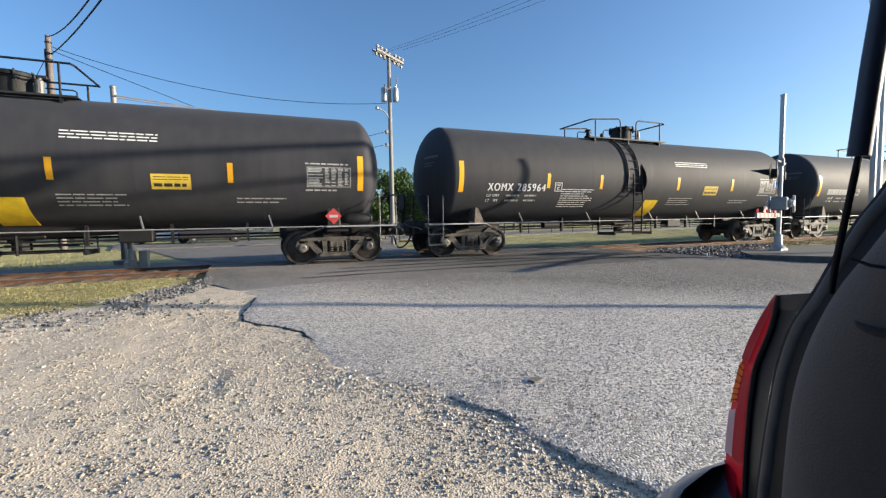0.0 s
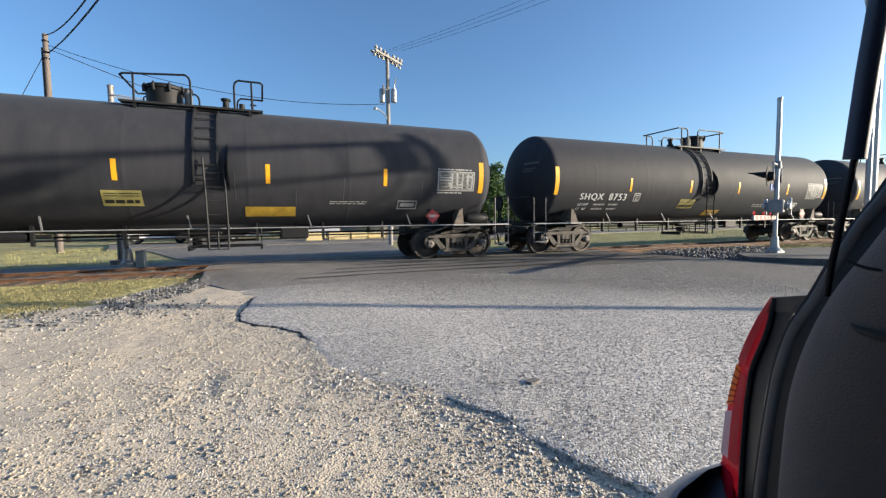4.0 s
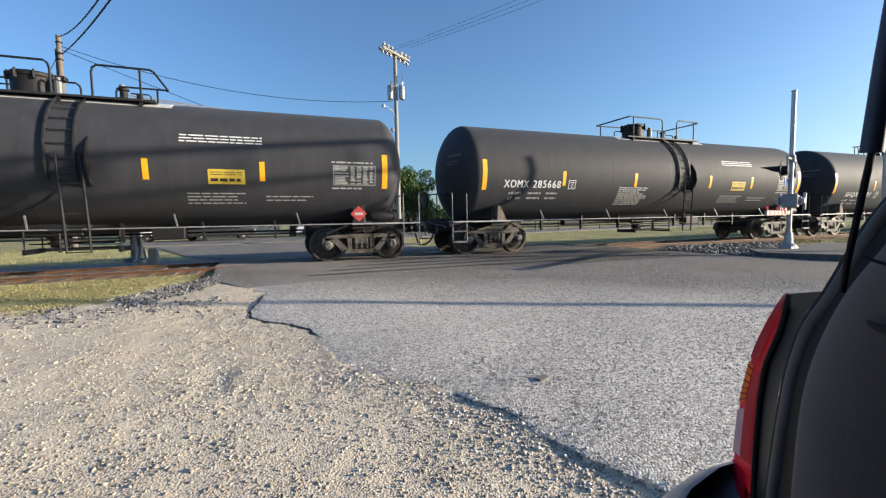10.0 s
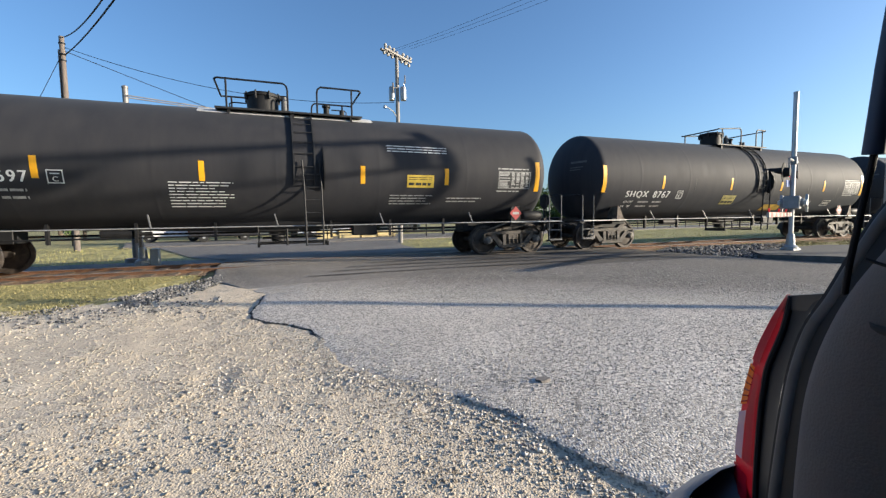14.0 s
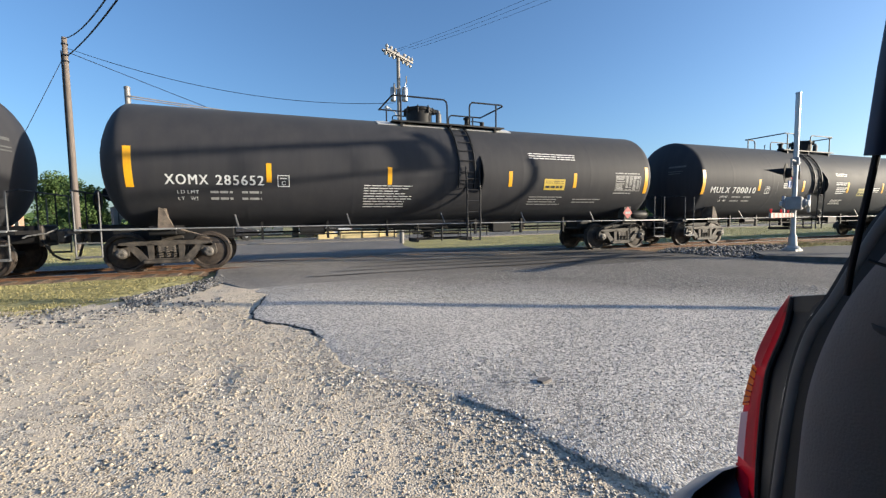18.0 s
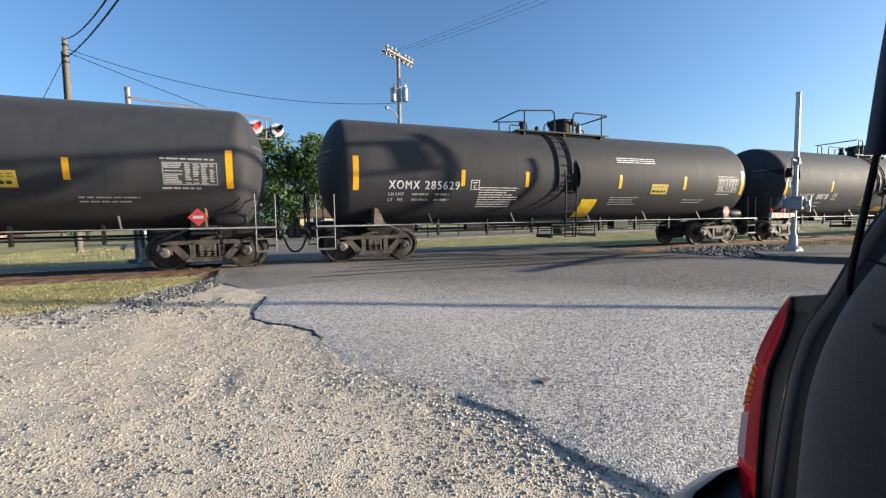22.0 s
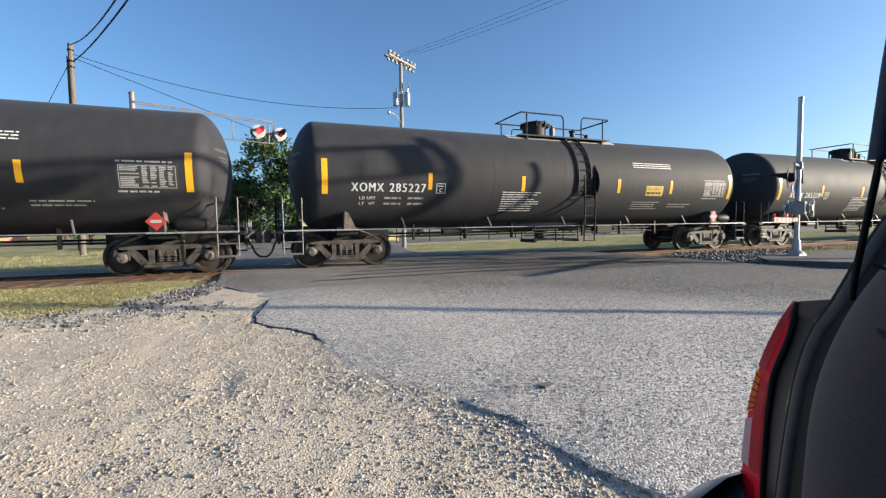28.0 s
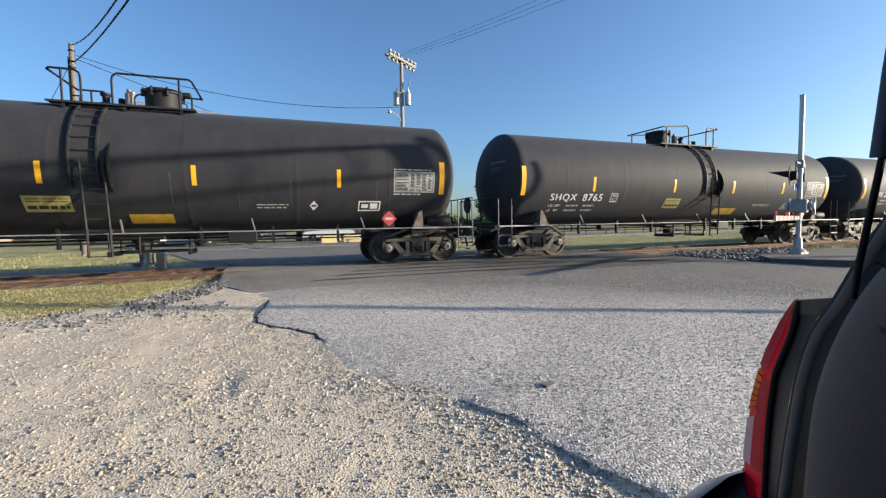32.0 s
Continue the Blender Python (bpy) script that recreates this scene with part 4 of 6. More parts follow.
            st.box(min(e * 8.14, e * 8.6), max(e * 8.14, e * 8.6), k * 1.43 - 0.06, k * 1.43 + 0.06, 0.41, 0.43)
            part("corner_step", st, M_STEPBAR, car, "corner grab irons and steps")
            part("saddle_post", Shape().plate([(e * 7.09, 1.0), (e * 6.76, 1.0), (e * 6.76, 1.04), (e * 6.95, 1.46), (e * 7.05, 1.52)], "y", k * 1.34 - 0.05, k * 1.34 + 0.05)
                 .box(e * 7.0 - 0.05, e * 7.0 + 0.05, min(k * 0.9, k * 1.3), max(k * 0.9, k * 1.3), 1.0, 1.5).tube([(e * 6.65, k * 1.30, 1.0), (e * 6.1, k * 1.0, 0.78)], 0.03, 6), M_POST, car, "dusty tan saddle gusset")
    for e in (-1, 1):
        part("stub_sill", Shape().box(min(e * 5.6, e * 8.75), max(e * 5.6, e * 8.75), -0.33, 0.33, 0.72, 1.14, bev=0.02).box(e * 7.0 - 0.28, e * 7.0 + 0.28, -1.36, 1.36, 0.88, 1.10, bev=0.02)
             .box(min(e * 8.5, e * 8.72), max(e * 8.5, e * 8.72), -1.45, 1.45, 0.95, 1.03), M_FRAME, car)
        part("end_rail", Shape().tube([(e * 8.62, -1.43, 1.84), (e * 8.70, -1.2, 1.90), (e * 8.70, 1.2, 1.90), (e * 8.62, 1.43, 1.84)], 0.021, 6).tube([(e * 8.70, -0.45, 1.0), (e * 8.70, -0.45, 1.90)], 0.018, 5).tube([(e * 8.70, 0.45, 1.0), (e * 8.70, 0.45, 1.90)], 0.018, 5), M_DKSTEEL, car)
        part("coupler", Shape().box(min(e * 8.7, e * 8.96), max(e * 8.7, e * 8.96), -0.09, 0.09, 0.80, 0.96, bev=0.02).box(min(e * 8.90, e * 9.085), max(e * 8.90, e * 9.085), -0.19, 0.19, 0.70, 1.05, bev=0.05).box(min(e * 8.66, e * 8.74), max(e * 8.66, e * 8.74), -0.38, 0.38, 0.66, 1.16, bev=0.02), M_TRUCK, car, "cast steel knuckle coupler")
        part("uncoupling_lever", Shape().tube([(e * 8.80, -1.38, 0.88), (e * 8.80, -1.20, 0.92), (e * 8.82, -0.4, 0.96), (e * 8.95, -0.15, 1.08)], 0.018, 6), M_STEPBAR, car)
        part("air_hose", Shape().tube([(e * 8.74, -0.42, 0.80), (e * 8.82, -0.43, 0.66), (e * 8.90, -0.35, 0.45), (e * 9.0, -0.2, 0.33), (e * 9.09, -0.08, 0.31)], 0.028, 7), M_RUBBER, car, "black rubber air hose")
        bogie(car, e * TRUCK_X)
    part("brake_reservoir", Shape().lathe([(0.03, 7.22), (0.12, 7.24), (0.155, 7.30), (0.155, 7.90), (0.12, 7.96), (0.03, 7.98)], 18, "x", at=(0, -1.18, 1.22)), M_FRAME, car, "horizontal air reservoir", smooth=True)
    part("brake_wheel", Shape().lathe([(0.26, 0), (0.28, 0.02), (0.28, 0.04), (0.26, 0.05)], 24, "x", at=(-8.78, 0.5, 1.75)).tube([(-8.76, 0.5, 1.0), (-8.76, 0.5, 1.8)], 0.03, 6), M_DKSTEEL, car)
    s = Shape().lathe([(0.18, 0.60), (0.18, 0.78), (0.24, 0.82), (0.30, 1.10)], 16).box(-0.55, 0.55, -0.30, 0.30, 0.86, 1.08, bev=0.03)
    part("bottom_outlet", s, M_FRAME, car)
    s = Shape().tube([(-5.9, -0.55, 0.80), (5.9, -0.55, 0.80)], 0.022, 6).tube([(-5.9, 0.4, 0.86), (5.9, 0.4, 0.86)], 0.03, 6)
    part("brake_rod", s, M_FRAME, car)
    for x in (-4.9, -3.2, -1.5, 1.4, 3.1, 4.8):
        part("rod_hanger", shared("rod_hanger", lambda: Shape().box(-0.03, 0.03, -0.60, -0.50, 0.68, 1.25), M_FRAME), None, car, at=pose(x, 0, 0))
    part("brake_cylinder", Shape().lathe([(0.03, -3.95), (0.13, -3.93), (0.13, -3.3), (0.05, -3.25), (0.05, -2.9)], 14, "x", at=(0, -0.45, 0.90)), M_FRAME, car)
    part("control_valve", Shape().box(2.0, 2.7, -0.62, -0.28, 0.72, 1.05, bev=0.03), M_FRAME, car)
    px = 6.08 if kind in "CE" else 6.90
    part("placard_holder", Shape().box(px - 0.15, px + 0.15, -1.40, -1.37, 1.04, 1.50), M_FRAME, car)
    d = 0.215
    pl = part("placard", Shape().plate([(px - d, 1.295), (px, 1.295 - d), (px + d, 1.295), (px, 1.295 + d)], "y", -1.412, -1.404), M_PLACARD, car, "red and white diamond placard")
    part("placard_band", Shape().box(px - 0.11, px + 0.11, -1.417, -1.413, 1.26, 1.33), M_FADED, pl, "pale band across the placard")
    # markings on the flank
    for x in (-7.56 if not old else -7.74, 7.62):
        part("reflective_bar", decal(x - 0.075, x + 0.075, 1.97, 2.87), M_YELLOW, tank, "tall yellow reflective bar")
    for x in P["bars"]:
        part("reflective_bar", decal(x - (0.06 if kind not in "CE" else 0.05), x + (0.06 if kind not in "CE" else 0.05), 2.12, 2.58), M_YELLOW, tank, "short yellow reflective bar")
    a, b = P["sign"]
    table = part("table_sheet", decal(6.22, 7.40, 2.02, 2.58, off=0.003), M_TABLE if not old else M_FADED, tank, "dark printed data table" if not old else "pale printed data table")
    part("table_print", table_shape(6.26, 7.36, 2.05, 2.55, 12), M_FADED if not old else M_BLACK, table, "rows and columns of small print")
    part("table_title", lines(6.22, 7.3, 2.60, 2.66, 1, 15, 0.6), M_FADED, table)
    part("table_title", lines(6.22, 7.0, 1.94, 2.0, 1, 16, 0.6), M_FADED, table)
    sg = part("notice_panel", decal(a, b, P["sz"] - 0.17, P["sz"] + 0.17), M_YOLD if kind in "CDE" else M_NOTICE, tank, "yellow notice panel with dark print")
    part("notice_print", lines(a + 0.05, b - 0.05, P["sz"] + 0.02, P["sz"] + 0.13, 2, 5, 0.3, off=0.010), M_BLACK, sg)
    part("notice_print", lines(a + 0.05, b - 0.05, P["sz"] - 0.12, P["sz"] - 0.03, 1, 8, 0.8, off=0.010), M_BLACK, sg, "bold dark row of print")
    for e in (-1, 1):
        for z, h, w in ((3.02, 0.07, 0.60), (2.86, 0.03, 0.5), (2.78, 0.03, 0.42)):
            part("head_lettering", head_line(e, z, h, w), M_STREAK, tank, "faint row of print on the end cap")
    for i, (x, z, q) in enumerate(((-3.4, 2.0, 0.5), (-1.1, 1.6, 0.3), (0.95, 1.7, 0.7), (2.35, 1.5, 0.45), (3.55, 1.7, 0.6), (5.75, 1.8, 0.5))):
        part("drip_streak", decal(x, x + 0.014, z, z + q, off=0.003), M_STREAK, tank, "faint pale drip") if old else None
    bx = {"A": -4.34, "B": -4.05, "C": -4.10, "E": -4.10, "D": -4.0}[kind]
    bz = 1.92 if kind in "CE" else 2.16
    part("class_letter", shared_word("C", bx - 0.045, bx + 0.045, bz - 0.05, 0.10), None, tank)
    part("class_box", outline(bx - 0.14, bx + 0.14, bz - 0.14, bz + 0.14, 0.018, decal(bx - 0.08, bx + 0.08, bz + 0.05, bz + 0.075)), M_WHITE, tank, "small white outlined box")
    zt = 1.66 if kind in "CE" else 1.88
    for w, wx, z in (("LD", (-6.66, -6.51), zt), ("LMT", (-6.45, -6.22), zt), ("LT", (-6.66, -6.53), zt - 0.15), ("WT", (-6.40, -6.24), zt - 0.15)):
        part("weight_word", shared_word(w, wx[0], wx[1], z, 0.075), None, tank, "small white weight word")
        if w not in ("LD", "LT"):
            continue
        part("weight_figure", lines(-5.98, -5.50, z - 0.035, z + 0.035, 1, 21, 0.75), M_FADED, tank, "small white figures")
        part("weight_figure", lines(-5.30, -4.86, z - 0.035, z + 0.035, 1, 22, 0.75), M_FADED, tank, "small white figures")
    if kind in "AB":
        x = {"A": -2.32, "B": -3.9}[kind]
        part("notice_lettering", lines(x, x + 1.35, 1.50, 2.12, 9, 31, 0.30), M_WHITE, tank, "block of small white print")
        x = {"A": 2.83, "B": 1.32}[kind]
        part("warning_lettering", lines(x, x + 1.75, 2.98, 3.20, 3, 41, 0.36), M_WHITE, tank, "three white warning lines")
        x = {"A": 2.91, "B": 1.15}[kind]
        part("notice_lettering", lines(x, x + 1.25, 1.56, 1.86, 4, 51, 0.32), M_FADED, tank)
        part("notice_lettering", lines(4.62, 5.75, 1.62, 1.80, 2, 61, 0.32), M_FADED, tank)
    if kind == "B":
        part("yellow_panel", decal(-0.02, 0.62, 1.17, 1.76), M_YPANEL, tank, "square bright yellow panel")
    if kind == "C":
        part("yellow_panel", decal(1.15, 2.35, 1.32, 1.56), M_YWORN, tank, "long yellow panel")
        part("stencil_box", outline(5.08, 5.66, 1.50, 1.74, 0.03, decal(5.16, 5.58, 1.57, 1.67)), M_FADED, tank)
        part("notice_lettering", lines(3.2, 4.2, 1.62, 1.72, 2, 71, 0.4), M_FADED, tank)
    if kind == "E":
        part("yellow_panel", decal(0.02, 0.90, 1.26, 1.47), M_YWORN, tank, "long worn yellow panel")
        part("stencil_box", outline(5.28, 5.88, 1.52, 1.78, 0.03, decal(5.36, 5.54, 1.60, 1.70, decal(5.60, 5.80, 1.58, 1.72))), M_WHITE, tank)
        part("notice_lettering", lines(2.75, 3.5, 1.58, 1.72, 2, 71, 0.4), M_FADED, tank)
        part("diamond_mark", Shape().rings([[side(4.12 + 0.11 * a, 1.66 + 0.12 * b, off) for a, b in ((0, -1), (1, 0), (0, 1), (-1, 0))] for off in (0.0, 0.006)]), M_WHITE, tank, "small white diamond mark")
        part("diamond_print", decal(4.06, 4.18, 1.635, 1.685, off=0.011), M_BLACK, tank)
    if kind == "D":
        for x, z, n in ((-3.0, 2.35, 3), (0.7, 2.5, 2), (0.75, 2.2, 4), (0.75, 1.7, 3), (3.4, 2.25, 3), (0.7, 2.9, 2)):
            part("notice_lettering", lines(x, x + 0.85, z - 0.04 * n, z + 0.04 * n, n, int(x * 9) + n, 0.42), M_WHITE, tank)
        part("placard", Shape().plate([(6.22, 1.60), (6.38, 1.44), (6.54, 1.60), (6.38, 1.76)], "y", -1.32, -1.312), M_WHITE, car, "white diamond placard")
    return car


# centre of the first car, second by second, and each car's distance behind it
RUN = [(0, 12.95), (1, 27.44), (2, 41.97), (3, 56.54), (4, 71.18), (5, 85.84), (6, 100.50), (7, 115.2), (8, 129.82), (9, 144.45), (10, 159.12), (11, 173.83), (12, 188.62), (13, 203.45), (14, 218.45), (15, 233.4), (16, 248.2),
       (17, 262.99), (18, 277.85), (19, 292.67), (20, 307.56), (21, 322.45), (22, 337.43), (23, 352.39), (24, 367.39), (25, 382.42), (26, 397.45), (27, 412.5), (28, 427.62), (29, 442.80), (30, 457.93), (31, 473.05), (32, 488.28)]
BEHIND = [-36.4, -18.2, 0.0, 18.16, 36.37, 54.53, 72.7, 91.03, 109.33, 127.48, 145.61, 163.84, 182.04, 200.27, 218.33, 236.68, 255.0, 273.26, 291.56, 309.67, 327.83, 346.01, 364.19, 382.47, 400.64, 418.88, 437.1, 455.33, 473.44, 491.51, 509.7]
KINDS = "AABBBECBAEAAACAADABEBBAAAAAACEA"
MARKS = ["", "", "XOMX 285964", "IARX  283121", "XOMX 285774", "SHQX  8753", "SHQX  8713", "XOMX 286116", "XOMX 286170", "SHQX  8991", "XOMX 285668", "XOMX 285956", "XOMX 285739", "SHQX  8767", "XOMX 285697",
         "XOMX 286060", "MULX 700010", "XOMX 285652", "XOMX 285990", "SHQX  8878", "XOMX 285629", "IARX  283178", "XOMX 285224", "XOMX 286149", "XOMX 285229", "XOMX 285227", "XOMX 285415", "XOMX 285320", "SHQX  8765", "", ""]
SPAN = {"A": (-6.88, -4.80, 2.16), "B": (-6.66, -4.56, 2.13), "C": (-6.68, -4.62, 1.92), "E": (-6.68, -4.62, 1.92), "D": (-7.30, -4.73, 2.14)}
# where the letters end and the figures begin, as shares of the whole width
SPLIT = {"XOMX": (0.42, 0.50), "SHQX": (0.49, 0.62), "IARX": (0.39, 0.52), "MULX": (0.41, 0.48)}
LETTERS = []
for mark, k in zip(MARKS, KINDS):
    if not mark:
        LETTERS.append(None)
        continue
    word, figure = mark.split()
    x0, x1, z = SPAN[k]
    x1 += 0.09 if word == "IARX" else 0.0
    a, b = SPLIT[word]
    key = (word, k)
    if key not in SHARED:
        SHARED[key] = letters(*lettering(word, x0, x0 + a * (x1 - x0), z - (0.015 if word == "SHQX" else 0.0), 0.245 if word == "SHQX" else 0.225))
    LETTERS.append((SHARED[key], letters(*lettering(figure, x0 + b * (x1 - x0), x1, z, 0.23))))
FIRST, CARS = {}, []
for i, k in enumerate(KINDS):
    at = pose(RUN[0][1] - BEHIND[i], TRACK_Y, 0)
    if k in FIRST:
        car = copy_thing(FIRST[k][0], at)
    else:
        car = tank_car(k)
        car.matrix_basis = at
        FIRST[k] = (car,)
    CARS.append(car)
for car, k, mark in zip(CARS, KINDS, LETTERS):
    tk = [o for o in car.children if o.name.startswith("tank")][0]
    if mark:
        for me in mark[0]:
            part("letter", me, None, tk, "white letter of the reporting mark")
        for me in mark[1]:
            part("numeral", me, None, tk, "white numeral of the car number")
    else:
        part("reporting_mark", lines(*SPAN[k][:2], SPAN[k][2] - 0.14, SPAN[k][2] + 0.14, 1, 3, 0.9), M_FADED, tk)


def shift_bar(car, rank, dx):
    """Move one of a car's short reflective bars along its tank, counted from its -x end."""
    tk = [o for o in car.children if o.name.startswith("tank")][0]
    bars = [o for o in tk.children if o.name.startswith("reflective_bar")]
    bars.sort(key=lambda o: o.data.vertices[0].co.x)
    bars[rank].matrix_basis = pose(dx, 0, 0)


shift_bar(CARS[3], 3, -0.32)
shift_bar(CARS[21], 3, -1.05)

# ---- crossing signals ----
M_BLACKSIGN = mat("black_signal_paint", (0.014, 0.013, 0.014), 0.7, vary=0.15, spec=0.2)
M_ARMLAMP = glow("small_red_lamp", (0.7, 0.04, 0.04), 0.2)
M_CASE = mat("grey_case_paint", (0.24, 0.25, 0.26), 0.55, metal=0.3, vary=0.15, scale=6)
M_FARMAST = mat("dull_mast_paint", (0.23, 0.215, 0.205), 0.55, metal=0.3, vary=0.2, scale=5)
M_ARMRED = mat("red_arm_tape", (0.30, 0.05, 0.04), 0.5, vary=0.1)
M_ARMWHITE = mat("white_arm_tape", (0.30, 0.275, 0.24), 0.5, vary=0.08)


def signal_head(parent, m, lit, case=None):
    """A round flashing light: dark backboard, hood, lens and lamp case; it faces +x of m."""
    h = part("signal_light", Shape().lathe([(0.03, -0.16), (0.11, -0.15), (0.13, -0.03), (0.255, -0.025), (0.255, -0.01), (0.12, -0.005), (0.02, -0.005)], 22, "x"), case or M_BLACKSIGN, parent, "round flashing signal", at=m)
    part("lens", Shape().lathe([(0.115, 0.0), (0.10, 0.02), (0.05, 0.035), (0.01, 0.038)], 20, "x"), M_REDLAMP if lit else M_REDOFF, h, "lit red lens" if lit else "dark red lens", smooth=True)
    n, inner, outer = 13, [], []
    for i in range(n):
        a = math.pi * (i / (n - 1)) * 1.1 - 0.05 * math.pi
        depth = 0.12 + 0.33 * max(0, math.sin(a))
        inner.append((0.125 * math.cos(a), 0.125 * math.sin(a), depth))
    s = Shape()
    ring0 = [(-0.005, c, d) for c, d, t in inner] + [(-0.005, c * 1.05, d * 1.05) for c, d, t in reversed(inner)]
    ring1 = [(t, c, d) for c, d, t in inner] + [(t, c * 1.05, d * 1.05) for c, d, t in reversed(inner)]
    s.rings([ring0, ring1])
    part("hood", s, case or M_BLACKSIGN, h)
    return h


def gate(at, arm_dir, lights, mast_h, label, heads, arm=5.6, lean=0.0, sign=True, drop=0.0, case=None, size=1.15):
    """A crossing gate: mast, mechanism, counterweights, lowered arm with lamps, flashing lights."""
    g = thing("crossing_gate", at, label, "crossing gate", "crossing gates")
    part("mast", Shape().lathe([(0.065, 0.1), (0.065, mast_h), (0.075, mast_h), (0.075, mast_h + 0.03), (0.02, mast_h + 0.05)], 16, m=Matrix.Rotation(radians(-lean), 4, "Y")), M_SILVER, g, "tall aluminium mast", smooth=True)
    part("mast_base", Shape().lathe([(0.20, -0.25), (0.20, 0.06), (0.12, 0.12), (0.10, 0.42), (0.075, 0.46)], 16).box(-0.19, 0.19, -0.19, 0.19, -0.3, 0.02, bev=0.02), M_SILVER, g)
    c, s_ = math.cos(arm_dir), math.sin(arm_dir)
    am = Matrix.Rotation(arm_dir, 4, "Z")
    part("mechanism", Shape().box(-0.34, 0.30, -0.20, 0.20, 1.20, 1.60, bev=0.03).box(-0.10, 0.10, -0.26, -0.18, 1.28, 1.52, bev=0.01).lathe([(0.13, -0.28), (0.13, 0.28)], 14, "y", at=(0.0, 0, 1.40)), M_CASE, g, "grey gate mechanism case", at=am)
    for k in (-1, 1):
        part("counterweight", Shape().plate([(0.1, 1.46), (-0.50, 1.50), (-0.56, 1.66), (-0.72, 1.64), (-0.70, 1.14), (-0.56, 1.12), (-0.52, 1.30), (0.1, 1.34)], "y", k * 0.31 - 0.035, k * 0.31 + 0.035), M_SILVER, g, at=am)
    ar = None if not arm else part("gate_arm", Shape().box(0.1, arm, -0.022, 0.022, 0.99, 1.10), M_ARMWHITE, g, "striped red and white arm, lowered", at=am)
    x, i = 0.5, 0
    while x < arm - 0.3:
        part("stripe", Shape().plate([(x, 0.985), (x + 0.36, 0.985), (x + 0.42, 1.105), (x + 0.06, 1.105)], "y", -0.025, 0.025), M_ARMRED, ar)
        x += 0.8
    for x in () if not arm else (arm - 0.15, arm * 0.62, arm * 0.3):
        part("arm_lamp", Shape().lathe([(0.014, 1.10), (0.014, 1.13), (0.024, 1.14), (0.024, 1.18), (0.008, 1.19)], 10, at=(x, 0, 0)), M_ARMLAMP, ar, "small red arm lamp")
    la = Matrix.Rotation(lights, 4, "Z")
    z = 2.45
    part("light_bracket", Shape().tube([(0, -0.66, z + drop), (0, 0.66, z + drop)], 0.035, 8).box(-0.09, 0.09, -0.08, 0.08, z + drop - 0.12, z + drop + 0.12, bev=0.02).tube([(0, -0.62, z + drop), (0, -0.62, z - 0.2)], 0.022, 6).tube([(0, 0.62, z + drop), (0, 0.62, z - 0.2)], 0.022, 6), M_SILVER if not drop else M_CASE, g, at=la)
    for y, dz, turn, on in heads:
        signal_head(g, la @ pose(0.14 if not turn else -0.10, y, z + dz, 0, 0, turn) @ Matrix.Scale(size if not turn else 0.9, 4), on, case if not turn else None)
    if sign:
        part("sign_plate", Shape().box(-0.012, 0.012, -0.22, 0.22, 1.88, 2.08), mat("blue_sign", (0.03, 0.10, 0.35), 0.5), g, "small blue sign plate", at=la @ pose(0.09, 0.16, 0))
        part("sign_plate", Shape().box(-0.02, 0.02, 0.04, 0.42, 2.0, 2.2, bev=0.005), mat("blue_sign", (0.05, 0.11, 0.36), 0.5), g, "small blue sign plate on the mast", at=am @ pose(0, 0, 0, 0, 0, 90))
    return g


ROAD_DIR = math.atan2(0.94, -0.342)                 # the road's way over the track
ACROSS = math.atan2(-0.342, -0.94)
gate(pose(14.76, 8.14, 0.08), math.pi + radians(24.5), ROAD_DIR, 4.68, "aluminium crossing gate with its striped arm lowered over the road", ((-0.62, -0.16, 0, True), (0.62, -0.16, 0, False)), arm=5.2, drop=0.22)
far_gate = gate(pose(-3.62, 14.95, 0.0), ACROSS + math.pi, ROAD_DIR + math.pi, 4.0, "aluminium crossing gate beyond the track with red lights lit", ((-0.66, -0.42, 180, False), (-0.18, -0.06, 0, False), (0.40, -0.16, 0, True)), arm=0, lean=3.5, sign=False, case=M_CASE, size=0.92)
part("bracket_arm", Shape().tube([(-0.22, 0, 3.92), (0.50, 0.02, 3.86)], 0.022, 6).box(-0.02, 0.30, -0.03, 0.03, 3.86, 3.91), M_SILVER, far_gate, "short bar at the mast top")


def crossbuck(parent, at):
    for k in (-1, 1):
        part("crossbuck_blade", Shape().box(-0.012, 0.012, -0.61, 0.61, -0.11, 0.11), M_FARMAST, parent, "grey back of a crossbuck blade", at=at @ pose(0.02 * k, 0, 0, 45 * k, 0, 0))


